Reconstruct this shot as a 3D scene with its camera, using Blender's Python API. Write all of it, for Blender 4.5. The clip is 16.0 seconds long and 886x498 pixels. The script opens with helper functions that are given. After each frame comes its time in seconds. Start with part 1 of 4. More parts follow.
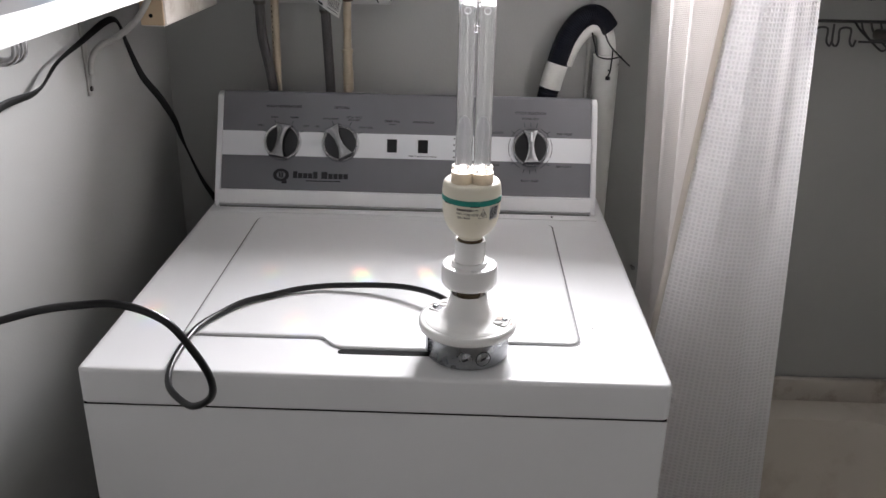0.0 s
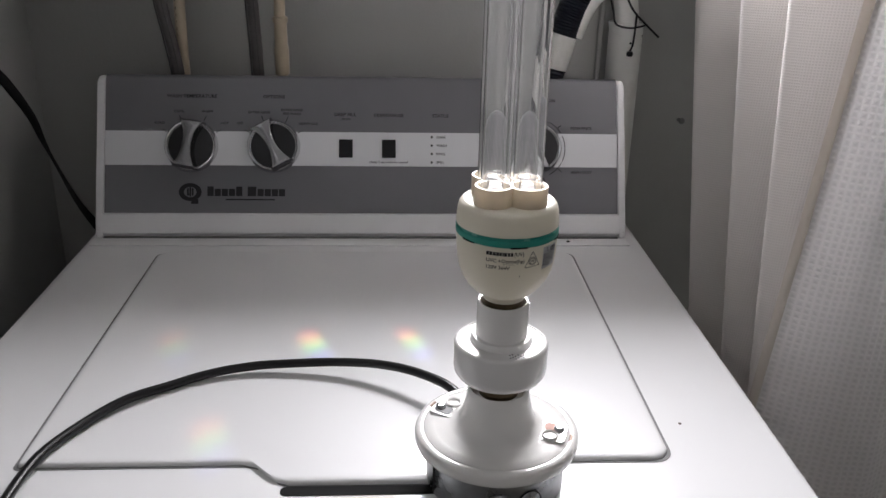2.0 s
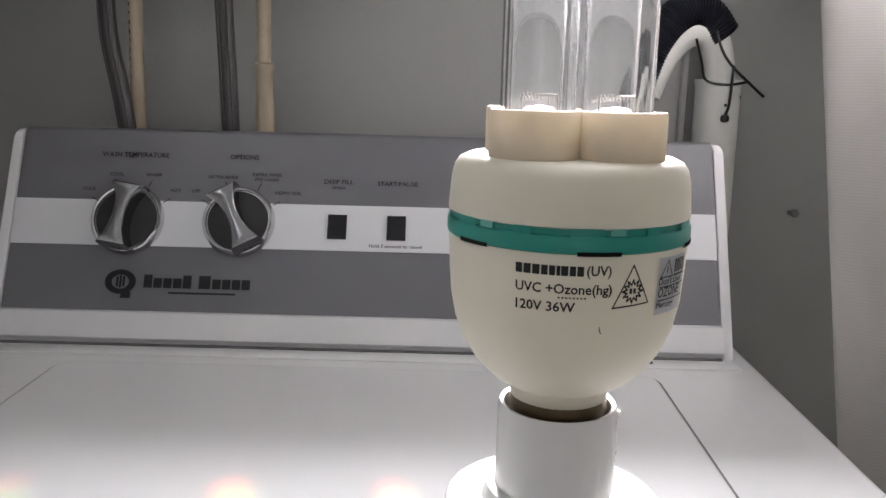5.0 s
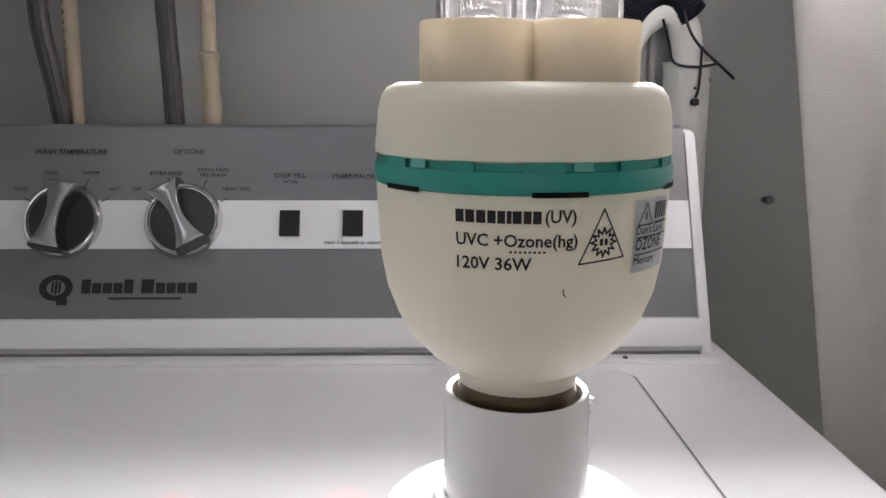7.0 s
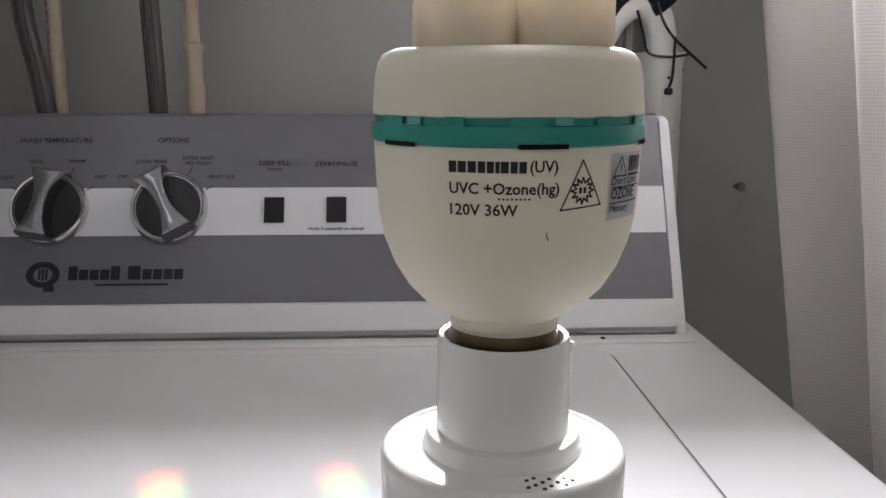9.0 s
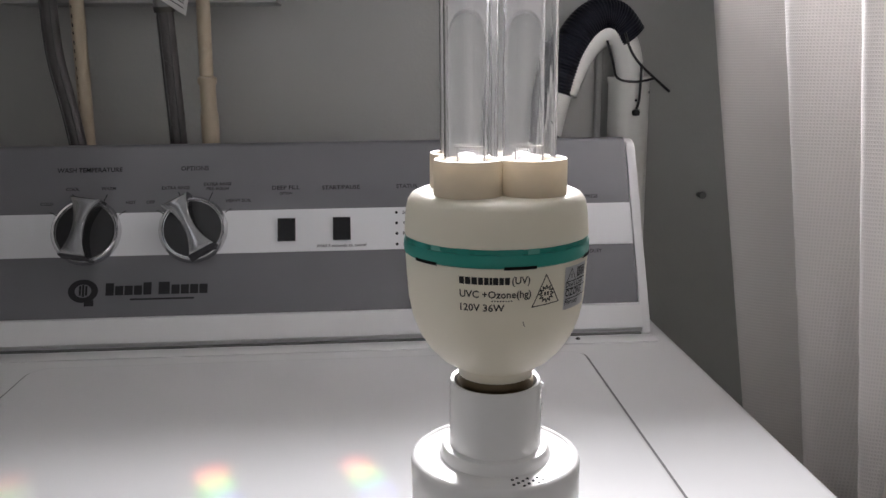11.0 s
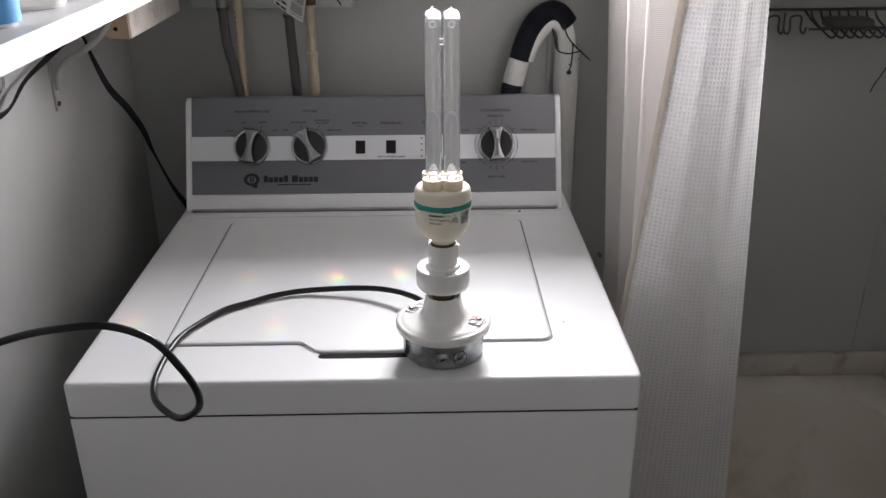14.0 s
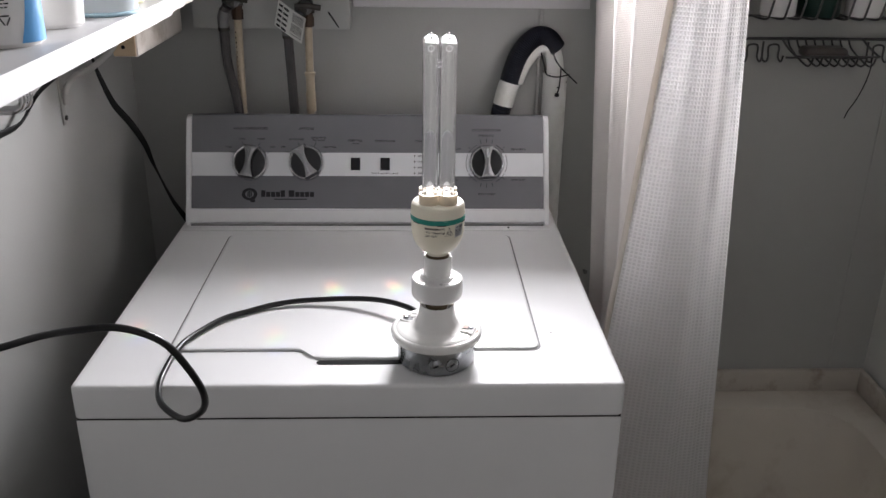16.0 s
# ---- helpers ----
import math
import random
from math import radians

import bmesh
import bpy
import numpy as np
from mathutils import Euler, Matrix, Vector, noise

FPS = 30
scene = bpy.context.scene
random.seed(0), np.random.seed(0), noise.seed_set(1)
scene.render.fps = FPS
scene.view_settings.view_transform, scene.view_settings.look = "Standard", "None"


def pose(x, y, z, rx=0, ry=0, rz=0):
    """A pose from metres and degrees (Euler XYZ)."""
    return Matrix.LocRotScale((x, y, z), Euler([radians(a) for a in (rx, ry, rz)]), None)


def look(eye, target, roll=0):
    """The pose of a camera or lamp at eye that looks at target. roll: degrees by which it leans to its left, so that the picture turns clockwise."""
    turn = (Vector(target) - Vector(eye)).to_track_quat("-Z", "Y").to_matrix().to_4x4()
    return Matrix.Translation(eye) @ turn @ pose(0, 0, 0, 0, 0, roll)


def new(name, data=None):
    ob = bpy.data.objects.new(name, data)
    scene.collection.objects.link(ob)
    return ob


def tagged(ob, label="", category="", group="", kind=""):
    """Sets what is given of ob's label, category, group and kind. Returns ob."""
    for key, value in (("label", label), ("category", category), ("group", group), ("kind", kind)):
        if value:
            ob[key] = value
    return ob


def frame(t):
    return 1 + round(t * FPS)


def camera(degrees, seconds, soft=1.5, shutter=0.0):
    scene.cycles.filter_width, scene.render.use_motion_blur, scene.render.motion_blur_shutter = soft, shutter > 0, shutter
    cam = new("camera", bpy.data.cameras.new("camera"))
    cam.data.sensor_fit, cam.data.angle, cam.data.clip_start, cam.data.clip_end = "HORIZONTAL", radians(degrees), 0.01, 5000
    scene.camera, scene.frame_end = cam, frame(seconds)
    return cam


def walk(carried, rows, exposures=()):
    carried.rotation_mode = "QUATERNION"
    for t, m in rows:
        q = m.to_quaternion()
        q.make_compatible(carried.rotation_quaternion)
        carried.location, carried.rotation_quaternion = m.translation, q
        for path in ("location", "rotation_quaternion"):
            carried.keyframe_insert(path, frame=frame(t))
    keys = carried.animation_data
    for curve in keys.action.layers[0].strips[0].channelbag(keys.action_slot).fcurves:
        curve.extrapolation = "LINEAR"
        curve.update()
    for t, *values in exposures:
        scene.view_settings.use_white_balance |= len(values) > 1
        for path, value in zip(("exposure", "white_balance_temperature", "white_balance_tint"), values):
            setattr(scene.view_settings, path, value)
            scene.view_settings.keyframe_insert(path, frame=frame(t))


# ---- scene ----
cam = camera(54.9, 16.0)
PATH = [
    (0, (0.097, -0.81, 1.411), (0.055, 1.035, 0.639), 1.1),
    (0.5, (0.056, -0.709, 1.398), (0.062, 1.134, 0.623), 0.6),
    (1, (-0.003, -0.588, 1.371), (0.117, 1.253, 0.598), 1.2),
    (1.5, (0.005, -0.519, 1.339), (0.184, 1.314, 0.56), 2.0),
    (2, (0.038, -0.434, 1.297), (0.147, 1.414, 0.542), 1.3),
    (2.5, (0.05, -0.371, 1.266), (0.061, 1.496, 0.549), 0.4),
    (3, (0.047, -0.326, 1.248), (0.026, 1.551, 0.557), -0.1),
    (3.5, (0.052, -0.286, 1.222), (-0.002, 1.617, 0.608), -0.3),
    (4, (0.062, -0.24, 1.19), (0.001, 1.698, 0.698), 0.9),
    (6.5, (0.083, -0.121, 1.128), (0.126, 1.845, 0.765), 0.5),
    (7, (0.085, -0.125, 1.127), (0.136, 1.839, 0.757), 0.2),
    (7.5, (0.086, -0.131, 1.125), (0.149, 1.834, 0.761), -0.2),
    (8, (0.085, -0.137, 1.123), (0.16, 1.828, 0.761), -0.2),
    (8.5, (0.084, -0.143, 1.124), (0.173, 1.821, 0.754), 0.0),
    (9, (0.081, -0.143, 1.12), (0.184, 1.819, 0.744), 0.1),
    (11.5, (0.057, -0.31, 1.221), (0.212, 1.625, 0.741), -0.7),
    (12, (0.047, -0.428, 1.303), (0.259, 1.451, 0.649), 0.8),
    (12.5, (0.049, -0.55, 1.399), (0.228, 1.303, 0.668), 1.3),
    (13, (0.11, -0.701, 1.442), (0.158, 1.16, 0.71), 0.6),
    (13.5, (0.114, -0.795, 1.467), (0.106, 1.052, 0.702), -0.6),
    (14, (0.091, -0.828, 1.445), (0.124, 1.001, 0.636), -0.3),
    (14.5, (0.072, -0.853, 1.457), (0.161, 0.97, 0.64), 1.8),
    (15, (0.063, -0.876, 1.48), (0.168, 0.967, 0.709), 2.4),
    (15.5, (0.062, -0.881, 1.49), (0.152, 0.975, 0.752), 1.6),
    (16, (0.078, -0.877, 1.456), (0.148, 0.97, 0.69), 0.8),
]
walk(cam, [(t, look(eye, target, roll)) for t, eye, target, roll in PATH],
     exposures=[(0.0, -0.16), (0.5, -0.38), (1.0, -0.43), (1.5, -0.70), (2.0, -0.72), (2.5, -0.96), (3.0, -0.95), (3.5, -0.52), (4.0, -0.03),
                (6.5, 0.12), (7.0, 0.16), (8.0, 0.04), (9.0, -0.20), (11.5, -0.52), (12.0, -0.98), (12.5, -1.03), (13.0, -0.62), (14.0, -0.45), (15.0, -0.43), (16.0, -0.36)])

# ---- light: daylight from a window high in the back wall, above the shelf ----
WALL_L, WALL_B, ROOM_R, ROOM_F, CEIL = -0.447, 0.745, 1.08, -1.9, 2.35
WIN = (0.03, 0.50, 1.335, 1.605)
world = bpy.data.worlds.new("world")
world.use_nodes = True
scene.world = world
sky = world.node_tree.nodes.new("ShaderNodeTexSky")
sky.sky_type, sky.sun_disc, sky.sun_elevation, sky.sun_rotation = "NISHITA", False, radians(50), radians(20)
world.node_tree.links.new(sky.outputs[0], world.node_tree.nodes["Background"].inputs[0])
world.node_tree.nodes["Background"].inputs[1].default_value = 0.1
glow = bpy.data.lights.new("window_daylight", "AREA")
glow.shape, glow.size, glow.size_y, glow.energy, glow.color = "RECTANGLE", 0.46, 0.262, 34.0, (0.978, 0.960, 1.0)
lamp_ob = new("window_daylight", glow)
glow.spread = radians(132)
lamp_ob.matrix_world = look((0.265, 0.785, 1.470), (0.31, 0.0, 1.27))


# tinted spot lamps, added to make the rainbow patches on the lid
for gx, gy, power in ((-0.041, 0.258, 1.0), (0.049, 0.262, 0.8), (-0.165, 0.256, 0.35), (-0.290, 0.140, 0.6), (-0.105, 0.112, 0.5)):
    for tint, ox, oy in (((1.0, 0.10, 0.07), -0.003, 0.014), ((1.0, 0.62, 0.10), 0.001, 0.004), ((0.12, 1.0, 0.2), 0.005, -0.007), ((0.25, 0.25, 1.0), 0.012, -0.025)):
        ray = bpy.data.lights.new("rainbow_spot", "SPOT")
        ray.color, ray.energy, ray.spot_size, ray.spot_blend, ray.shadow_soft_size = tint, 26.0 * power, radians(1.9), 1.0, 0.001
        new("rainbow_spot", ray).matrix_world = look((0.14, 0.752, 1.592), (gx + ox, gy + oy, 0.921))


# ---- materials ----
def mat(name, color, rough=0.5, metal=0.0, var=0.06, scale=8.0, bump=0.0, bscale=150.0, trans=0.0, ior=1.45, coat=0.0, dirt=None, dirt_amount=0.0, dirt_scale=5.0, sub=0.0):
    m = bpy.data.materials.new(name)
    m.use_nodes = True
    nt = m.node_tree
    n, l = nt.nodes, nt.links
    b = n["Principled BSDF"]
    b.inputs["Roughness"].default_value = rough
    b.inputs["Metallic"].default_value = metal
    b.inputs["Transmission Weight"].default_value = trans
    b.inputs["IOR"].default_value = ior
    b.inputs["Coat Weight"].default_value = coat
    if sub:
        b.inputs["Subsurface Weight"].default_value = sub
        b.inputs["Subsurface Radius"].default_value = (0.020, 0.0165, 0.011)
        b.inputs["Subsurface Scale"].default_value = 1.0
    co = n.new("ShaderNodeTexCoord")
    nz = n.new("ShaderNodeTexNoise")
    nz.inputs["Scale"].default_value, nz.inputs["Detail"].default_value = scale, 6.0
    l.new(co.outputs["Object"], nz.inputs["Vector"])
    mix = n.new("ShaderNodeMix")
    mix.data_type = "RGBA"
    c = tuple(color)
    mix.inputs[6].default_value = (*[max(0.0, v * (1 - var)) for v in c], 1)
    mix.inputs[7].default_value = (*[min(1.0, v * (1 + var)) for v in c], 1)
    l.new(nz.outputs["Fac"], mix.inputs[0])
    out = mix.outputs[2]
    if dirt:
        nd = n.new("ShaderNodeTexNoise")
        nd.inputs["Scale"].default_value, nd.inputs["Detail"].default_value = dirt_scale, 9.0
        nd.inputs["Roughness"].default_value = 0.65
        l.new(co.outputs["Object"], nd.inputs["Vector"])
        ramp = n.new("ShaderNodeMapRange")
        ramp.inputs[1].default_value, ramp.inputs[2].default_value, ramp.inputs[4].default_value = 0.52, 0.75, dirt_amount
        l.new(nd.outputs["Fac"], ramp.inputs[0])
        m2 = n.new("ShaderNodeMix")
        m2.data_type = "RGBA"
        l.new(ramp.outputs[0], m2.inputs[0])
        l.new(out, m2.inputs[6])
        m2.inputs[7].default_value = (*dirt, 1)
        out = m2.outputs[2]
    l.new(out, b.inputs["Base Color"])
    rr = n.new("ShaderNodeMapRange")
    rr.inputs[3].default_value, rr.inputs[4].default_value = max(0.0, rough * 0.8), min(1.0, rough * 1.2)
    l.new(nz.outputs["Fac"], rr.inputs[0])
    l.new(rr.outputs[0], b.inputs["Roughness"])
    if bump:
        nb = n.new("ShaderNodeTexNoise")
        nb.inputs["Scale"].default_value, nb.inputs["Detail"].default_value = bscale, 4.0
        l.new(co.outputs["Object"], nb.inputs["Vector"])
        bp = n.new("ShaderNodeBump")
        bp.inputs["Strength"].default_value, bp.inputs["Distance"].default_value = bump, 0.002
        l.new(nb.outputs["Fac"], bp.inputs["Height"])
        l.new(bp.outputs[0], b.inputs["Normal"])
    return m


def moulded(name, color, rough, through_light, var=0.035, scale=14):
    """Thin moulded plastic that lets some light through."""
    m = mat(name, color, rough, var=var, scale=scale, bump=0.03, bscale=400)
    n, l = m.node_tree.nodes, m.node_tree.links
    b = n["Principled BSDF"]
    tr = n.new("ShaderNodeBsdfTranslucent")
    l.new(b.inputs["Base Color"].links[0].from_socket, tr.inputs[0])
    ms = n.new("ShaderNodeMixShader")
    ms.inputs[0].default_value = through_light
    l.new(b.outputs[0], ms.inputs[1])
    l.new(tr.outputs[0], ms.inputs[2])
    l.new(ms.outputs[0], n["Material Output"].inputs[0])
    return m


def fabric(name, color, pitch, depth, through_light):
    """Woven cloth; pitch in metres of the raised grid along the sheet's own coordinates."""
    m = bpy.data.materials.new(name)
    m.use_nodes = True
    nt = m.node_tree
    n, l = nt.nodes, nt.links
    b = n["Principled BSDF"]
    b.inputs["Roughness"].default_value = 0.9
    b.inputs["Sheen Weight"].default_value = 0.15
    uv = n.new("ShaderNodeUVMap")
    sep = n.new("ShaderNodeSeparateXYZ")
    l.new(uv.outputs[0], sep.inputs[0])

    def wave(sock):
        a = n.new("ShaderNodeMath")
        a.operation = "MULTIPLY"
        a.inputs[1].default_value = 2 * math.pi / pitch
        l.new(sock, a.inputs[0])
        c = n.new("ShaderNodeMath")
        c.operation = "SINE"
        l.new(a.outputs[0], c.inputs[0])
        return c.outputs[0]
    mx = n.new("ShaderNodeMath")
    mx.operation = "MAXIMUM"
    l.new(wave(sep.outputs[0]), mx.inputs[0])
    l.new(wave(sep.outputs[1]), mx.inputs[1])
    bp = n.new("ShaderNodeBump")
    bp.inputs["Strength"].default_value, bp.inputs["Distance"].default_value = depth, 0.002
    l.new(mx.outputs[0], bp.inputs["Height"])
    l.new(bp.outputs[0], b.inputs["Normal"])
    rg = n.new("ShaderNodeMapRange")
    rg.inputs[1].default_value, rg.inputs[3].default_value, rg.inputs[4].default_value = -1.0, 0.0, 1.0
    l.new(mx.outputs[0], rg.inputs[0])
    nz = n.new("ShaderNodeTexNoise")
    nz.inputs["Scale"].default_value = 6.0
    l.new(uv.outputs[0], nz.inputs["Vector"])
    mix = n.new("ShaderNodeMix")
    mix.data_type = "RGBA"
    # hollows of the weave tinted darker: shade put into the colour
    mix.inputs[6].default_value = (*[v * 0.87 for v in color], 1)
    mix.inputs[7].default_value = (*color, 1)
    l.new(rg.outputs[0], mix.inputs[0])
    l.new(mix.outputs[2], b.inputs["Base Color"])
    tr = n.new("ShaderNodeBsdfTranslucent")
    l.new(mix.outputs[2], tr.inputs[0])
    l.new(bp.outputs[0], tr.inputs["Normal"])
    ms = n.new("ShaderNodeMixShader")
    ms.inputs[0].default_value = through_light
    l.new(b.outputs[0], ms.inputs[1])
    l.new(tr.outputs[0], ms.inputs[2])
    l.new(ms.outputs[0], n["Material Output"].inputs[0])
    return m


M = {}
M["wall"] = mat("painted_wall", (0.395, 0.397, 0.384), 0.55, var=0.05, scale=3, bump=0.15, bscale=220, dirt=(0.33, 0.32, 0.30), dirt_amount=0.4, dirt_scale=3)
M["tubwall"] = mat("tub_surround", (0.58, 0.585, 0.565), 0.35, var=0.05, scale=3, bump=0.05, dirt=(0.40, 0.38, 0.33), dirt_amount=0.3)
M["backroom"] = mat("beige_wall", (0.66, 0.645, 0.63), 0.6, bump=0.1, bscale=200)
M["ceiling"] = mat("ceiling_paint", (0.62, 0.62, 0.61), 0.8, bump=0.1)
M["floor"] = mat("vinyl_floor", (0.26, 0.24, 0.22), 0.5, var=0.12, scale=5)
M["enamel"] = mat("white_enamel", (0.78, 0.78, 0.785), 0.42, var=0.02, scale=4, bump=0.02, bscale=60, coat=0.35, dirt=(0.66, 0.66, 0.65), dirt_amount=0.12, dirt_scale=7)
M["groove"] = mat("grey_groove", (0.18, 0.18, 0.18), 0.6, var=0.2, scale=25)
M["rust"] = mat("pinkish_rust", (0.42, 0.24, 0.19), 0.6, var=0.25, scale=90)
M["seam"] = mat("dark_seam", (0.008, 0.008, 0.008), 0.9)
M["grey"] = mat("console_grey", (0.165, 0.165, 0.178), 0.38, metal=0.15, var=0.05, scale=30)
M["console_white"] = mat("console_white", (0.76, 0.76, 0.77), 0.36, var=0.03)
M["band"] = mat("console_band", (0.72, 0.73, 0.75), 0.35, var=0.02)
M["ink"] = mat("black_print", (0.012, 0.012, 0.014), 0.5)
M["button"] = mat("black_button", (0.012, 0.012, 0.014), 0.25, var=0.1)
M["chrome"] = mat("chrome", (0.66, 0.66, 0.67), 0.16, metal=1.0, var=0.05, scale=40)
M["grip"] = mat("brushed_grip", (0.34, 0.34, 0.35), 0.22, metal=1.0, var=0.06, scale=60)
M["knobdark"] = mat("knob_dark", (0.03, 0.03, 0.032), 0.3, metal=0.3)
M["cream"] = moulded("cream_plastic", (0.83, 0.79, 0.69), 0.40, 0.25)
# wide tone variation puts the cups' inner shading into the colour
M["capcream"] = moulded("cream_cap", (0.74, 0.655, 0.525), 0.45, 0.22, 0.26, 55)
M["teal"] = mat("teal_plastic", (0.02, 0.27, 0.22), 0.35, var=0.08, scale=60)
# paler teal stands for light showing through the ring's slots
M["slotlight"] = mat("teal_slot_light", (0.13, 0.42, 0.36), 0.3)
M["whiteplastic"] = mat("white_plastic", (0.82, 0.81, 0.80), 0.22, var=0.03, scale=25, bump=0.02, coat=0.2)
M["porcelain"] = mat("glazed_porcelain", (0.83, 0.82, 0.80), 0.12, var=0.02, coat=0.5)
M["zinc"] = mat("galvanised_steel", (0.33, 0.34, 0.35), 0.28, metal=1.0, var=0.55, scale=60, bump=0.08, bscale=90)
M["brass"] = mat("dull_brass", (0.14, 0.105, 0.065), 0.45, metal=0.9, var=0.2, scale=60)
M["quartz"] = mat("quartz_glass", (1.0, 1.0, 1.0), 0.0, trans=0.992, ior=1.46, var=0.0)
# drawn quartz: faint streaks along the tube
qn, ql = M["quartz"].node_tree.nodes, M["quartz"].node_tree.links
qmap = qn.new("ShaderNodeMapping")
qmap.inputs["Scale"].default_value = (260.0, 260.0, 9.0)
ql.new(qn["Texture Coordinate"].outputs["Object"], qmap.inputs["Vector"])
qnoise = qn.new("ShaderNodeTexNoise")
qnoise.inputs["Scale"].default_value = 1.0
ql.new(qmap.outputs[0], qnoise.inputs["Vector"])
qbump = qn.new("ShaderNodeBump")
qbump.inputs["Strength"].default_value, qbump.inputs["Distance"].default_value = 0.06, 0.001
ql.new(qnoise.outputs["Fac"], qbump.inputs["Height"])
ql.new(qbump.outputs[0], qn["Principled BSDF"].inputs["Normal"])
M["frosted"] = mat("frosted_glass", (0.93, 0.93, 0.95), 0.3, trans=0.25, ior=1.4, var=0.03, scale=80)
M["filament"] = mat("tungsten", (0.4, 0.38, 0.36), 0.3, metal=1.0)
M["sticker"] = mat("silver_sticker", (0.55, 0.55, 0.57), 0.35, metal=0.4)
M["cord"] = mat("black_rubber", (0.006, 0.006, 0.007), 0.30, var=0.2, scale=50)
M["flatcord"] = mat("black_cable", (0.008, 0.008, 0.008), 0.6, var=0.2, scale=50)
M["shelf"] = mat("white_shelf_board", (0.60, 0.595, 0.60), 0.4, var=0.03, scale=10, bump=0.05, bscale=80, dirt=(0.45, 0.42, 0.38), dirt_amount=0.35, dirt_scale=9)
M["chip"] = mat("chipped_board", (0.68, 0.65, 0.61), 0.7, var=0.1, scale=40, bump=0.4, bscale=90, dirt=(0.18, 0.14, 0.11), dirt_amount=0.8, dirt_scale=24)
M["wood"] = mat("raw_pine", (0.55, 0.42, 0.28), 0.7, var=0.18, scale=30, bump=0.3, bscale=120, dirt=(0.2, 0.12, 0.06), dirt_amount=0.6, dirt_scale=30)
M["woodpaint"] = mat("whitewashed_timber", (0.60, 0.56, 0.51), 0.7, var=0.12, scale=25, bump=0.3, bscale=100, dirt=(0.30, 0.24, 0.18), dirt_amount=0.7, dirt_scale=22)
M["bracket"] = mat("painted_bracket", (0.40, 0.39, 0.37), 0.4, metal=0.4, var=0.3, scale=40)
M["bracketdark"] = mat("dull_grey_metal", (0.20, 0.20, 0.20), 0.4, metal=0.6, var=0.2, scale=50)
M["cpvc"] = mat("beige_pipe", (0.44, 0.37, 0.275), 0.4, var=0.08, scale=30, dirt=(0.30, 0.22, 0.14), dirt_amount=0.5, dirt_scale=40)
M["hose"] = mat("grey_hose", (0.062, 0.057, 0.057), 0.32, var=0.4, scale=60, bump=0.3, bscale=300)
M["hoseline"] = mat("hose_stripe", (0.05, 0.05, 0.05), 0.5)
M["valve"] = mat("dark_valve", (0.06, 0.055, 0.05), 0.45, metal=0.5, var=0.3, scale=50)
M["copper"] = mat("aged_copper", (0.085, 0.055, 0.04), 0.45, metal=0.7, var=0.3, scale=50)
M["paper"] = mat("white_tag", (0.78, 0.78, 0.76), 0.6)
M["blackhose"] = mat("black_corrugated", (0.012, 0.013, 0.02), 0.45, var=0.2)
for key in ("flatcord", "blackhose", "seam"):
    M[key].node_tree.nodes["Principled BSDF"].inputs["Specular IOR Level"].default_value = 0.2
M["pvc"] = mat("white_pvc", (0.72, 0.72, 0.69), 0.4, var=0.05, dirt=(0.4, 0.36, 0.3), dirt_amount=0.35, dirt_scale=20)
M["tub"] = mat("worn_tub", (0.66, 0.61, 0.54), 0.3, var=0.08, scale=5, dirt=(0.36, 0.28, 0.20), dirt_amount=0.6, dirt_scale=6)
M["caulk"] = mat("stained_caulk", (0.52, 0.48, 0.43), 0.6, var=0.1, scale=20, dirt=(0.20, 0.12, 0.07), dirt_amount=0.8, dirt_scale=14)
M["wire"] = mat("grey_coated_wire", (0.075, 0.075, 0.075), 0.4, metal=0.5, var=0.3, scale=40)
M["railgrey"] = mat("grey_coated_steel", (0.20, 0.195, 0.19), 0.45, var=0.15, scale=30)
M["soap"] = mat("soap", (0.085, 0.07, 0.065), 0.4, sub=0.2)
M["waffle"] = fabric("waffle_cotton", (0.90, 0.885, 0.885), 0.0056, 0.42, 0.66)
M["liner"] = fabric("plain_liner", (0.80, 0.765, 0.745), 0.0025, 0.18, 0.38)
M["trim"] = fabric("stitched_hem", (0.66, 0.61, 0.56), 0.003, 0.5, 0.3)
M["blue"] = mat("blue_print", (0.05, 0.28, 0.62), 0.35)
M["sky"] = mat("light_blue_print", (0.10, 0.34, 0.66), 0.35, var=0.1, scale=30)
M["paleblue"] = mat("pale_blue_plastic", (0.45, 0.62, 0.72), 0.35)
M["green"] = mat("green_label", (0.03, 0.22, 0.07), 0.4)
M["darkgreen"] = mat("dark_green_tub", (0.002, 0.022, 0.016), 0.4)
M["red"] = mat("red_plastic", (0.26, 0.014, 0.022), 0.35, var=0.1)
M["yellowish"] = mat("yellowed_plastic", (0.66, 0.62, 0.42), 0.4)
M["cloudy"] = moulded("cloudy_plastic", (0.86, 0.90, 0.92), 0.25, 0.55)
M["amber"] = mat("yellow_print", (0.75, 0.42, 0.03), 0.4)


# ---- mesh helpers ----
def part(name, bm, material, parent=None, label="", smooth=True):
    me = bpy.data.meshes.new(name)
    bmesh.ops.recalc_face_normals(bm, faces=bm.faces)
    bm.to_mesh(me)
    bm.free()
    me.materials.append(M[material] if isinstance(material, str) else material)
    if smooth:
        for p in me.polygons:
            p.use_smooth = True
        me.set_sharp_from_angle(angle=radians(40))
    ob = new(name, me)
    if parent:
        ob.parent = parent
    if label:
        ob["label"] = label
    return ob


def thing(name, label, category, group="", kind=""):
    return tagged(new(name), label, category, group, kind)


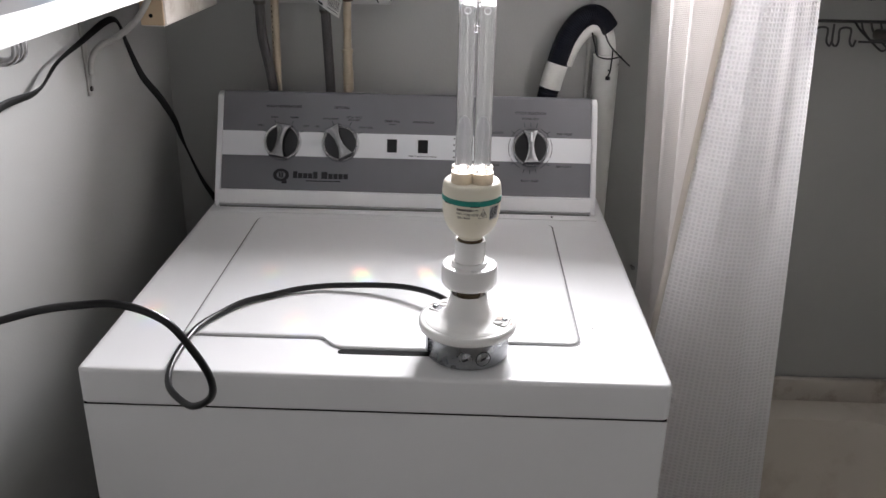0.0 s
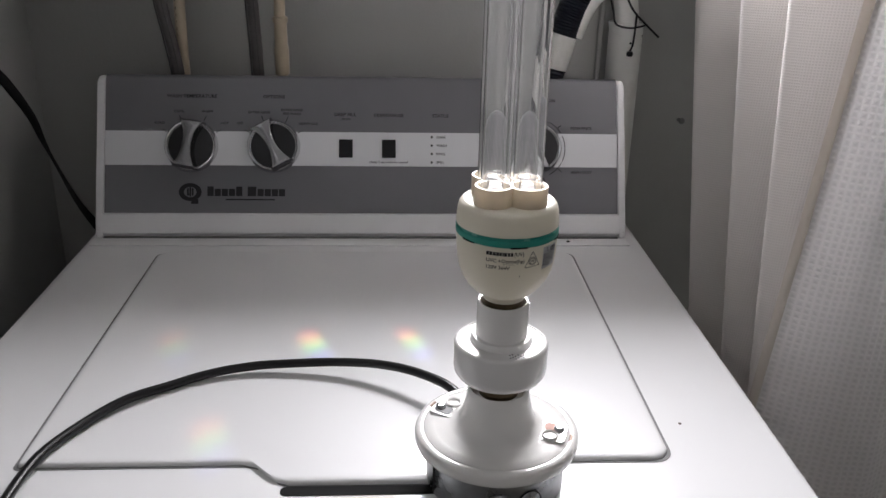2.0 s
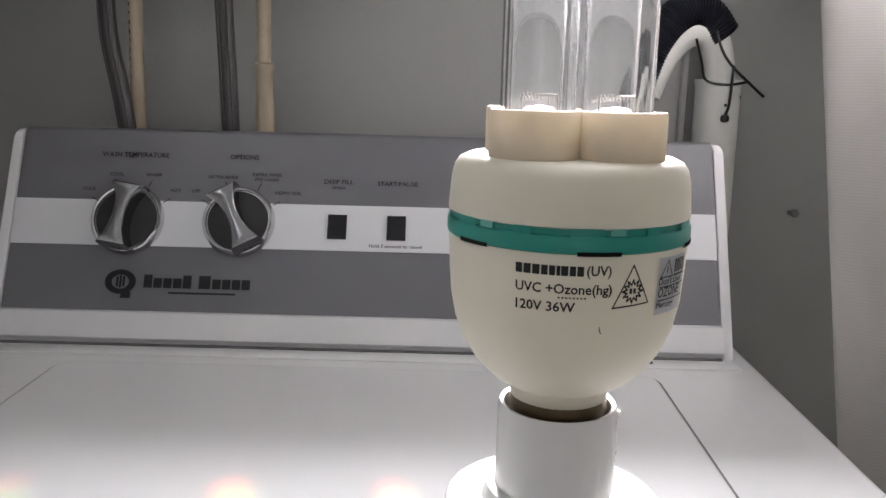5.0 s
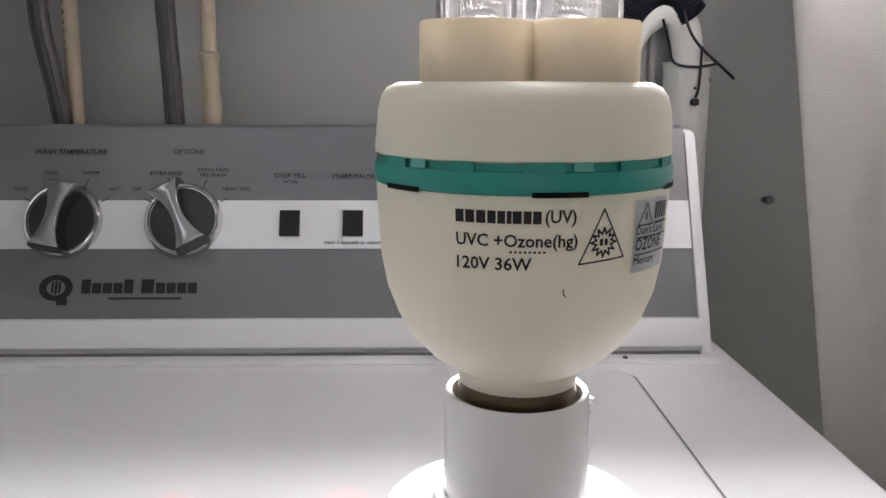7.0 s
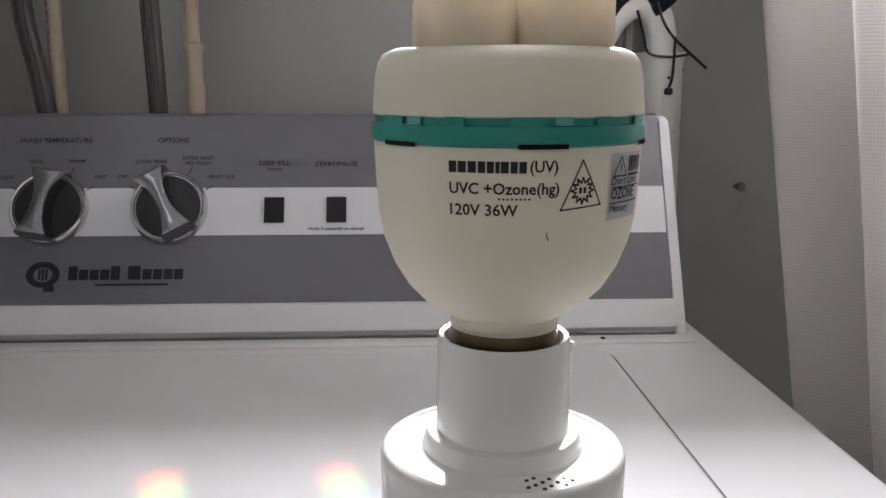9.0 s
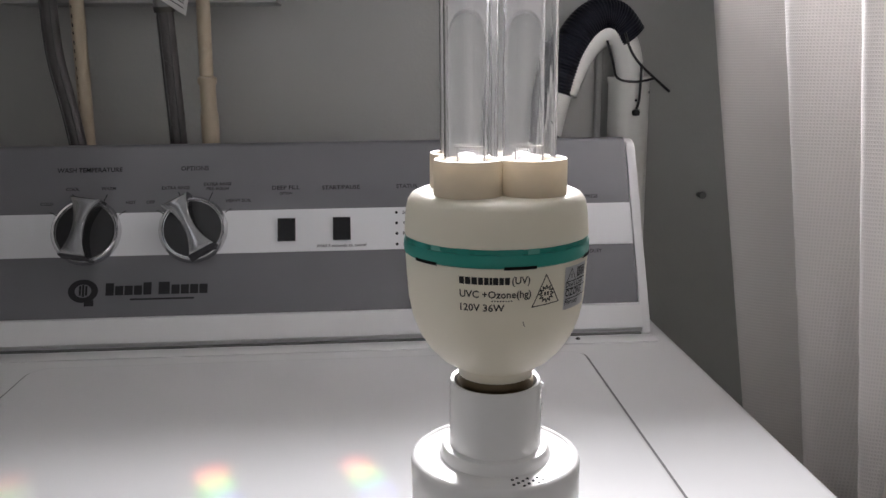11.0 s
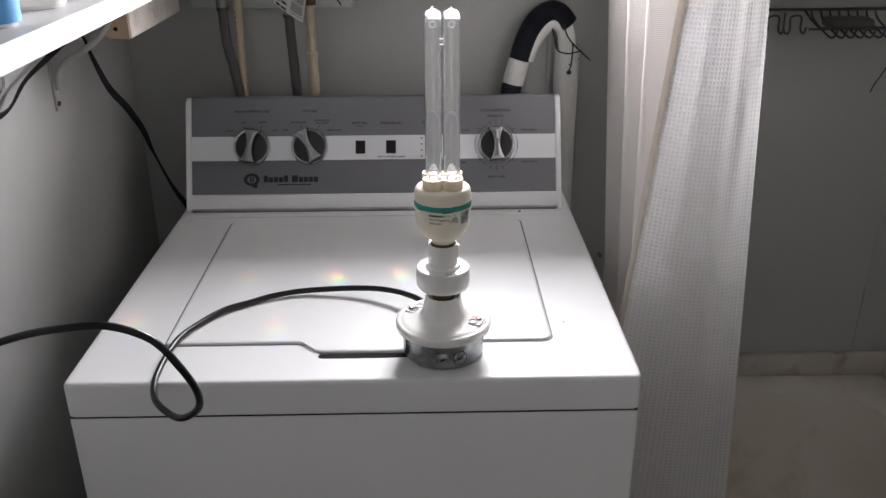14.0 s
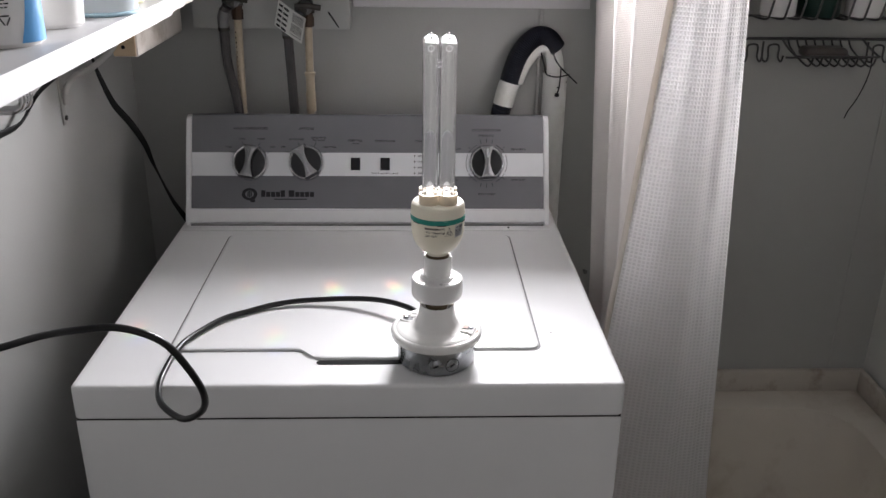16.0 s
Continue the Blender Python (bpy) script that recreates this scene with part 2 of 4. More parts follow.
def box(x0, x1, y0, y1, z0, z1, bevel=0.0, seg=3, bm=None):
    b = bmesh.new()
    bmesh.ops.create_cube(b, size=1)
    bmesh.ops.transform(b, matrix=Matrix.Translation(((x0 + x1) / 2, (y0 + y1) / 2, (z0 + z1) / 2)) @ Matrix.Diagonal((x1 - x0, y1 - y0, z1 - z0, 1)), verts=b.verts)
    if bevel:
        bmesh.ops.bevel(b, geom=b.edges[:], offset=bevel, segments=seg, profile=0.5, affect="EDGES", clamp_overlap=True)
    return join(bm, b) if bm else b


def join(bm, b):
    me = bpy.data.meshes.new("tmp")
    b.to_mesh(me)
    b.free()
    bm.from_mesh(me)
    bpy.data.meshes.remove(me)
    return bm


def lathe(profile, cx=0.0, cy=0.0, segs=48, bm=None, closed=False):
    """Turns (radius, z) pairs round the upright axis at cx, cy."""
    b = bm or bmesh.new()
    rings = []
    for r, z in profile:
        if r < 1e-6:
            rings.append([b.verts.new((cx, cy, z))])
        else:
            rings.append([b.verts.new((cx + r * math.cos(2 * math.pi * i / segs), cy + r * math.sin(2 * math.pi * i / segs), z)) for i in range(segs)])
    pairs = list(zip(rings, rings[1:])) + ([(rings[-1], rings[0])] if closed else [])
    for a, c in pairs:
        for i in range(segs):
            k = (i + 1) % segs
            v = [a[i % len(a)], a[k % len(a)], c[k % len(c)], c[i % len(c)]]
            v = list(dict.fromkeys(v))
            if len(v) > 2:
                b.faces.new(v)
    return b


def curve_points(pts, per=8):
    pts = [Vector(p) for p in pts]
    out = []
    for i in range(len(pts) - 1):
        p0, p1, p2, p3 = pts[max(i - 1, 0)], pts[i], pts[i + 1], pts[min(i + 2, len(pts) - 1)]
        for k in range(per):
            t = k / per
            out.append(0.5 * ((2 * p1) + (p2 - p0) * t + (2 * p0 - 5 * p1 + 4 * p2 - p3) * t * t + (3 * p1 - p0 - 3 * p2 + p3) * t ** 3))
    out.append(pts[-1])
    return out


def tube(pts, r, segs=12, per=8, bm=None, flat=1.0, ripple=0.0, twist=0.0):
    """A round (or, with flat, oval) rod along a smooth line; ripple: corrugation depth."""
    b = bm or bmesh.new()
    line = curve_points(pts, per) if per > 1 else [Vector(p) for p in pts]
    up = Vector((0.13, 0.31, 0.94)).normalized()
    rings = []
    for i, p in enumerate(line):
        d = (line[min(i + 1, len(line) - 1)] - line[max(i - 1, 0)]).normalized()
        side = d.cross(up)
        if side.length < 1e-3:
            side = d.cross(Vector((1, 0, 0)))
        side.normalize()
        up = side.cross(d).normalized()
        if twist:
            turned = Matrix.Rotation(twist * i, 3, d)
            side, over = turned @ side, turned @ up
        else:
            over = up
        rr = r * (1 + (ripple if i % 2 else -ripple))
        rings.append([b.verts.new(p + side * math.cos(2 * math.pi * k / segs) * rr + over * math.sin(2 * math.pi * k / segs) * rr * flat) for k in range(segs)])
    for a, c in zip(rings, rings[1:]):
        for k in range(segs):
            b.faces.new((a[k], a[(k + 1) % segs], c[(k + 1) % segs], c[k]))
    b.faces.new(rings[0][::-1])
    b.faces.new(rings[-1])
    return b


def prism(outline, y0, y1, frame_m):
    """A flat outline (u, v) given thickness between y0 and y1 along the third axis of frame_m."""
    b = bmesh.new()
    lo = [b.verts.new(frame_m @ Vector((u, v, y0))) for u, v in outline]
    hi = [b.verts.new(frame_m @ Vector((u, v, y1))) for u, v in outline]
    b.faces.new(lo[::-1])
    b.faces.new(hi)
    n = len(outline)
    for i in range(n):
        b.faces.new((lo[i], lo[(i + 1) % n], hi[(i + 1) % n], hi[i]))
    return b


def words(body, size, width=0.0):
    """The outline of a line of writing as a flat bmesh in u, v, its left end and middle height at the origin; width squeezes it."""
    cu = bpy.data.curves.new("words", "FONT")
    cu.body, cu.size, cu.resolution_u, cu.offset = body, size, 2, size * 0.018
    ob = new("words", cu)
    deps = bpy.context.evaluated_depsgraph_get()
    me = bpy.data.meshes.new_from_object(ob.evaluated_get(deps))
    b = bmesh.new()
    b.from_mesh(me)
    bpy.data.objects.remove(ob)
    bpy.data.curves.remove(cu)
    bpy.data.meshes.remove(me)
    xs = [v.co.x for v in b.verts]
    f = width / (max(xs) - min(xs)) if width else 1.0
    x0 = min(xs)
    for v in b.verts:
        v.co.x, v.co.y = (v.co.x - x0) * f, v.co.y - size * 0.35
    return b


# ---- the room ----
def structure(name, bm, material, label, smooth=False):
    return tagged(part(name, bm, material, None, "", smooth), label, name.split("_")[0], "", "structure")


structure("floor", box(WALL_L - 0.1, ROOM_R + 0.1, ROOM_F - 0.1, WALL_B + 0.1, -0.1, 0.0), "floor", "plain greyish vinyl floor")
structure("ceiling", box(WALL_L - 0.1, ROOM_R + 0.1, ROOM_F - 0.1, WALL_B + 0.1, CEIL, CEIL + 0.1), "ceiling", "white painted ceiling")
structure("wall_west", box(WALL_L - 0.1, WALL_L, ROOM_F, WALL_B + 0.1, 0, CEIL), "wall", "grey-white painted wall beside the washer")
structure("wall_south", box(WALL_L - 0.1, ROOM_R + 0.1, ROOM_F - 0.1, ROOM_F, 0, CEIL), "backroom", "plain painted wall")
structure("wall_east", box(ROOM_R, ROOM_R + 0.1, ROOM_F, WALL_B + 0.1, 0, CEIL), "tubwall", "smooth grey tub surround wall")
bm = box(WALL_L, WIN[0], WALL_B, WALL_B + 0.1, 0, CEIL)
box(WIN[0], WIN[1], WALL_B, WALL_B + 0.1, 0, WIN[2], bm=bm)
box(WIN[0], WIN[1], WALL_B, WALL_B + 0.1, WIN[3], CEIL, bm=bm)
box(WIN[1], ROOM_R, WALL_B, WALL_B + 0.1, 0, CEIL, bm=bm)
structure("wall_north", bm, "wall", "grey-white painted back wall with stains")
bm = box(0.312, 0.320, 0.738, WALL_B, 0.3, 1.268, 0.002, 1)
structure("trim_pipe_chase", bm, "wall", "thin painted batten on the back wall")

# ---- shelves ----
SH0, SH1 = 1.301, 1.321
back_shelf = thing("wall_shelf", "white painted board shelf above the washer's hoses", "shelf")
part("board", box(-0.30, 0.70, 0.585, WALL_B - 0.002, SH0, SH1, 0.0015, 1), "shelf", back_shelf)
part("cleat", box(-0.03, 0.40, 0.718, WALL_B - 0.001, 1.268, SH0 - 0.0005, 0.001, 1), "shelf", back_shelf)

left_shelf = thing("wall_shelf", "long white board shelf with a chipped end, along the wall", "shelf")
m_id = Matrix(((1, 0, 0, 0), (0, 1, 0, 0), (0, 0, 1, 0), (0, 0, 0, 1)))
part("board", prism([(WALL_L + 0.001, -1.0), (-0.2290, -1.0), (-0.2565, 0.345), (-0.2645, 0.345), (-0.2725, 0.5838), (-0.302, 0.5838), (-0.302, 0.742), (WALL_L + 0.001, 0.742)], SH0 + 0.0006, SH1 + 0.0006, m_id), "shelf", left_shelf, smooth=False)
part("chipped_edge", prism([(-0.2635, 0.347), (-0.2590, 0.36), (-0.2612, 0.40), (-0.2602, 0.43), (-0.2640, 0.46), (-0.2632, 0.50), (-0.2668, 0.53), (-0.2690, 0.5835), (-0.2718, 0.5835)], SH0 - 0.001, SH1 - 0.002, m_id), "chip", left_shelf, "raw chipped board edge", smooth=False)
part("lip", prism([(-0.2286, -1.0), (-0.2266, -1.0), (-0.2541, 0.346), (-0.2561, 0.346)], SH0 - 0.002, SH1 + 0.001, m_id), "shelf", left_shelf, smooth=False)

ledger = thing("timber_block", "rough whitewashed timber offcut under the shelf", "timber")
part("beam", box(-0.369, -0.332, 0.424, 0.689, 1.227, SH0 - 0.001, 0.002, 1), "woodpaint", ledger)
part("end_grain", box(-0.3675, -0.3335, 0.421, 0.4238, 1.2285, SH0 - 0.0025, 0.001, 1), "wood", ledger, "raw sawn pine end")
part("nail_hole", lathe([(0.0, 0.0), (0.003, 0.0), (0.003, 0.0006), (0.0, 0.0006)], segs=10), "seam", ledger).matrix_basis = pose(-0.352, 0.4208, 1.242, 90)

plate = thing("backing_board", "white painted board behind the water valves", "board")
part("board", box(-0.312, -0.035, 0.690, WALL_B - 0.0005, 1.232, SH0 - 0.0008, 0.002, 2), "wall", plate)
part("scratch", prism([(0, 0), (0.003, 0.001), (0.020, -0.026), (0.018, -0.027)], 0, 0.0004, pose(-0.074, 0.6897, 1.262, 90)), "seam", plate)

# bracket and metal hook under the long shelf
bracket = thing("shelf_bracket", "old painted metal shelf bracket with curved brace", "bracket")
part("plate", box(-0.4468, -0.4435, 0.3935, 0.4085, 1.130, SH0 - 0.001, 0.0012, 2), "bracket", bracket)
part("arm", box(-0.4432, -0.30, 0.395, 0.407, SH0 - 0.0042, SH0 - 0.0012, 0.001, 1), "bracket", bracket)
part("brace", tube([(-0.442, 0.401, 1.160), (-0.436, 0.400, 1.185), (-0.420, 0.401, 1.203), (-0.395, 0.401, 1.215), (-0.36, 0.401, 1.245), (-0.33, 0.401, 1.296)], 0.0044, 8, 6, flat=0.5), "bracket", bracket)
part("screw", lathe([(0, -0.001), (0.004, -0.001), (0.0035, 0.001), (0, 0.0018)], segs=14), "valve", bracket).matrix_basis = pose(-0.4425, 0.401, 1.140, 0, 90)

hook = thing("metal_hook", "bent chrome wire hook under the shelf", "hook")
for dx, dy, r_ in ((0.0, 0.0, 0.0033), (0.002, 0.008, 0.0031)):
    part("wire", tube([(-0.306 + dx, -0.154 + dy, 1.300), (-0.305 + dx, -0.154 + dy, 1.289), (-0.299 + dx, -0.154 + dy, 1.2836), (-0.282 + dx, -0.154 + dy, 1.2822), (-0.262 + dx, -0.153 + dy, 1.2826), (-0.2545 + dx, -0.152 + dy, 1.2856), (-0.2515 + dx, -0.152 + dy, 1.2915), (-0.2520 + dx, -0.152 + dy, 1.3003)], r_, 10, 6), "chrome", hook)

# flat cable draped over the bracket, down behind the console
cable = thing("power_cable", "flat black cable draped down the wall behind the washer", "cable")
part("run", tube([(-0.430, -0.55, 1.10), (-0.430, -0.2, 1.125), (-0.430, 0.05, 1.160), (-0.430, 0.132, 1.177), (-0.430, 0.22, 1.176), (-0.430, 0.281, 1.199), (-0.429, 0.354, 1.213), (-0.427, 0.440, 1.229), (-0.425, 0.480, 1.224), (-0.424, 0.505, 1.185), (-0.412, 0.520, 1.135), (-0.392, 0.530, 1.100), (-0.376, 0.540, 1.062), (-0.370, 0.548, 1.030), (-0.362, 0.553, 1.002), (-0.345, 0.557, 0.955), (-0.327, 0.562, 0.920), (-0.322, 0.600, 0.88)], 0.0056, 10, 6, flat=0.34, twist=0.085), "flatcord", cable)

# ---- washing machine ----
washer = thing("washing_machine", "white enamelled top-loading washing machine with grey console", "washing machine")
part("cabinet", box(-0.3245, 0.3325, -0.0015, 0.655, 0.012, 0.8708, 0.0016, 3), "enamel", washer)
part("gap_shadow", box(-0.3235, 0.3315, -0.0003, 0.645, 0.866, 0.876, 0, 1), "seam", washer, "dark gap under the top")
for fx in (-0.28, 0.28):
    for fy in (0.06, 0.6):
        part("foot", lathe([(0, 0), (0.02, 0), (0.018, 0.014), (0, 0.014)], fx, fy, 16), "ink", washer)


def rounded(x0, x1, y0, y1, r, n=6):
    pts = []
    for cx, cy, a0 in ((x1 - r, y1 - r, 0), (x0 + r, y1 - r, 90), (x0 + r, y0 + r, 180), (x1 - r, y0 + r, 270)):
        for i in range(n + 1):
            a = radians(a0 + 90 * i / n)
            pts.append((cx + r * math.cos(a), cy + r * math.sin(a)))
    return pts


def stacked(loops):
    """Bridges loops of equal count, and closes the last one."""
    b = bmesh.new()
    rows = [[b.verts.new(p) for p in loop] for loop in loops]
    n = len(rows[0])
    for a, c in zip(rows, rows[1:]):
        for i in range(n):
            b.faces.new((a[i], a[(i + 1) % n], c[(i + 1) % n], c[i]))
    b.faces.new(rows[-1])
    b.faces.new(rows[0][::-1])
    return b


# the top: a shallow pan with a softly rolled edge
loops = []
for inset, z in ((0.0015, 0.8735), (0.0, 0.8752), (0.0, 0.9128), (0.0005, 0.9152), (0.0018, 0.9170), (0.0040, 0.9180), (0.0075, 0.9182)):
    loops.append([(x, y, z) for x, y in rounded(-0.326 + inset, 0.334 - inset, -0.003 + inset, 0.655 - inset, 0.0085 - inset * 0.4)])
part("top", stacked(loops), "enamel", washer)


def lid_outline(d):
    """The lid's outline, drawn in by d, with the forward step over the finger slot."""
    x0, x1, y0, y1, ys = -0.231 + d, 0.241 - d, 0.081 + d, 0.479 - d, 0.057 + d
    pts = []
    r = 0.014
    for cx, cy, a0 in ((x1 - r, y1 - r, 0), (x0 + r, y1 - r, 90), (x0 + 0.004, y0 + 0.004, 180)):
        rr = r if a0 < 180 else 0.004
        for i in range(6):
            a = radians(a0 + 18 * i)
            pts.append((cx + rr * math.cos(a), cy + rr * math.sin(a)))
    pts += [(-0.072 - d, y0), (-0.062 - d, y0 - 0.003), (-0.046 - d, ys + 0.004), (-0.036 - d, ys), (0.092 + d, ys), (0.102 + d, ys + 0.004), (0.118 + d, y0 - 0.003), (0.128 + d, y0)]
    for i in range(6):
        a = radians(270 + 18 * i)
        pts.append((x1 - r + r * math.cos(a), y0 + r + r * math.sin(a)))
    return pts


part("lid_gap", stacked([[(x, y, z) for x, y in lid_outline(d)] for d, z in ((-0.0024, 0.9183), (-0.0024, 0.9186))]), "groove", washer, "grey seam round the lid")
part("lid", stacked([[(x, y, z) for x, y in lid_outline(d)] for d, z in ((0.0, 0.9184), (0.0, 0.9194), (0.0006, 0.9204), (0.0018, 0.9211), (0.0036, 0.9215), (0.007, 0.9217))]), "enamel", washer, "flush white lid")
part("finger_slot", prism(rounded(-0.042, 0.092, 0.0462, 0.0557, 0.004, 3), 0.9184, 0.9188, m_id), "seam", washer, "dark finger slot", smooth=False)
part("hinge_ridge", box(-0.318, 0.318, 0.502, 0.520, 0.9178, 0.9196, 0.0009, 2), "enamel", washer)
part("screw", lathe([(0, 0), (0.0022, 0), (0.0018, 0.0012), (0, 0.0014)], 0.245, 0.513, 12), "ink", washer).location.z = 0.9195
part("paint_chip", lathe([(0, 0), (0.0014, 0), (0.0012, 0.0003), (0, 0.0003)], 0.262, 0.128, 8), "copper", washer).location.z = 0.9182

# console: leans back; PM carries u across, v up the face, w out of it
PB, PT = Vector((0, 0.535, 0.930)), Vector((0, 0.610, 1.096))
vdir = (PT - PB).normalized()
wdir = Vector((1, 0, 0)).cross(vdir).normalized()
PM = Matrix(((1, vdir.x, wdir.x, PB.x), (0, vdir.y, wdir.y, PB.y), (0, vdir.z, wdir.z, PB.z), (0, 0, 0, 1)))
PL = 0.182


def side(y_off):
    return [(0.5315 - y_off, 0.9186), (0.5325 - y_off, 0.925), (0.538 - y_off, 0.935), (0.6065 - y_off, 1.0868), (0.6085 - y_off, 1.0905), (0.6125, 1.0935), (0.6175, 1.0940), (0.650, 1.0815), (0.653, 1.076), (0.653, 0.9190)]


def extrude_x(outline, x0, x1):
    b = bmesh.new()
    lo = [b.verts.new((x0, y, z)) for y, z in outline]
    hi = [b.verts.new((x1, y, z)) for y, z in outline]
    b.faces.new(lo)
    b.faces.new(hi[::-1])
    n = len(outline)
    for i in range(n):
        b.faces.new((lo[i], hi[i], hi[(i + 1) % n], lo[(i + 1) % n]))
    return b


console = part("console", extrude_x(side(0.0), -0.3105, 0.3105), "console_white", washer)
for sx in (-1, 1):
    b = extrude_x(side(0.0042), -0.0042, 0.0042)
    bmesh.ops.bevel(b, geom=[e for e in b.edges if abs(e.verts[0].co.x - e.verts[1].co.x) < 1e-6], offset=0.0015, segments=2, profile=0.5, affect="EDGES", clamp_overlap=True)
    part("end_cap", b, "console_white", console, "white plastic end cap").location.x = sx * 0.3142
part("base_gap", box(-0.309, 0.309, 0.5262, 0.531, 0.9183, 0.9194), "groove", console)
part("lower_trim", extrude_x([(0.533, 0.9192), (0.5265, 0.925), (0.5270, 0.930), (0.5345, 0.9455), (0.540, 0.9455), (0.540, 0.9192)], -0.310, 0.310), "console_white", console)
part("face_panel", prism([(-0.309, 0.016), (0.309, 0.016), (0.309, PL - 0.0035), (-0.309, PL - 0.0035)], 0.0004, 0.0016, PM), "grey", console, "grey control panel", smooth=False)
part("top_panel", extrude_x([(0.6078, 1.0925), (0.6095, 1.0950), (0.6135, 1.0962), (0.6180, 1.0955), (0.6475, 1.0842), (0.6470, 1.0828), (0.6170, 1.0936), (0.6120, 1.0930)], -0.309, 0.309), "grey", console, "grey rounded console top")
part("band", prism([(-0.309, 0.0735), (0.309, 0.0735), (0.309, 0.1147), (-0.309, 0.1147)], 0.0012, 0.0021, PM), "band", console, "white band across the panel", smooth=False)


def print_words(body, u, v, size, width=0.0, centre=True, w=0.0027):
    b = words(body, size, width)
    xs = [q.co.x for q in b.verts]
    off = (max(xs) / 2) if centre else 0.0
    for q in b.verts:
        q.co = PM @ Vector((u + q.co.x - off, v + q.co.y, w))
    part("lettering", b, "ink", console, smooth=False)


def bars(rects, w=0.0024, name="printed_mark"):
    for u0, u1, v0, v1 in rects:
        b = bmesh.new()
        b.faces.new([b.verts.new(PM @ Vector(q)) for q in ((u0, v0, w), (u1, v0, w), (u1, v1, w), (u0, v1, w))])
        part(name, b, "ink", console, smooth=False)


print_words("WASH TEMPERATURE", -0.207, 0.157, 0.0062, 0.060)
print_words("OPTIONS", -0.1095, 0.157, 0.0062, 0.026)
print_words("DEEP FILL", -0.0238, 0.1362, 0.0056, 0.026)
print_words("OPTION", -0.0238, 0.1305, 0.0036, 0.012)
print_words("START/PAUSE", 0.0285, 0.1355, 0.0056, 0.036)
print_words("STATUS", 0.0915, 0.1355, 0.0056, 0.020)
print_words("CYCLE SELECTION", 0.2072, 0.1555, 0.0062, 0.051)
print_words("NORMAL ECO", 0.2072, 0.1460, 0.0050, 0.027)
print_words("PERM PRESS", 0.2645, 0.1215, 0.0050, 0.026)
print_words("HEAVY DUTY", 0.2645, 0.0672, 0.0050, 0.026)
print_words("BULKY / SHEET", 0.2085, 0.0420, 0.0052, 0.030)
print_words("DELICATE", 0.151, 0.1215, 0.0050, 0.022)
print_words("SOAK", 0.151, 0.0672, 0.0050, 0.013)
for (u, v, s_) in ((-0.245, 0.1245, "COLD"), (-0.222, 0.1385, "COOL"), (-0.189, 0.1385, "WARM"), (-0.168, 0.1245, "HOT"), (-0.150, 0.1245, "OFF"), (-0.127, 0.1380, "EXTRA RINSE"), (-0.088, 0.1410, "EXTRA RINSE"), (-0.088, 0.1365, "PRE-WASH"), (-0.068, 0.1245, "HEAVY SOIL")):
    print_words(s_, u, v, 0.0044)
print_words("Hold 3 seconds to cancel", 0.0285, 0.0785, 0.0040, 0.046)
for i, s_ in enumerate(("SOAK", "WASH", "RINSE", "SPIN")):
    print_words(s_, 0.0865, 0.1093 - 0.0103 * i, 0.0044, centre=False)
    part("status_light", prism([(0.0808 + 0.0014 * math.cos(k * math.pi / 5), 0.1093 - 0.0103 * i + 0.0014 * math.sin(k * math.pi / 5)) for k in range(10)], 0.0018, 0.0030, PM), "button", console, smooth=False)
# maker's mark as plain shapes: a ring with a tail, and one bar for each letter
b = bmesh.new()
for k in range(32):
    a0, a1 = 2 * math.pi * k / 32, 2 * math.pi * (k + 1) / 32
    b.faces.new([b.verts.new(PM @ Vector((-0.2083 + rr * math.cos(a), 0.0412 + ry * math.sin(a), 0.0024))) for rr, ry, a in ((0.0135, 0.0108, a0), (0.0135, 0.0108, a1), (0.0075, 0.0062, a1), (0.0075, 0.0062, a0))])
part("badge_ring", b, "ink", console, smooth=False)
bars([(-0.2120, -0.2100, 0.037, 0.046), (-0.2092, -0.2072, 0.036, 0.047), (-0.2064, -0.2044, 0.037, 0.046), (-0.207, -0.1985, 0.0270, 0.0325)], name="badge")
letters = []
u = -0.1880
for i, wd in enumerate((8, 8, 8, 8, 8, 0, 11, 8, 8, 8, 8)):
    if wd:
        letters.append((u, u + wd * 0.00092, 0.0365, 0.0480 if i in (0, 6, 4) else 0.0452))
    u += (wd or 5) * 0.00106
bars(letters, name="letter_bar")
bars([(-0.166, -0.108, 0.0315, 0.0332)], name="small_print_bar")


def ticks(u, v, r0, r1, angles, wid=0.0009):
    for a in angles:
        b = bmesh.new()
        c, s_ = math.cos(radians(a)), math.sin(radians(a))
        b.faces.new([b.verts.new(PM @ Vector((u + rr * c - k * wid / 2 * s_, v + rr * s_ + k * wid / 2 * c, 0.0024))) for rr, k in ((r0, -1), (r1, -1), (r1, 1), (r0, 1))])
        part("tick_mark", b, "ink", console, smooth=False)


def arcs(u, v, r, spans, wid=0.0009):
    for a0, a1 in spans:
        b = bmesh.new()
        n = 8
        for i in range(n):
            q0, q1 = radians(a0 + (a1 - a0) * i / n), radians(a0 + (a1 - a0) * (i + 1) / n)
            b.faces.new([b.verts.new(PM @ Vector((u + rr * math.cos(a), v + rr * math.sin(a), 0.0025))) for rr, a in ((r, q0), (r, q1), (r + wid, q1), (r + wid, q0))])
        part("dial_arc", b, "ink", console, smooth=False)


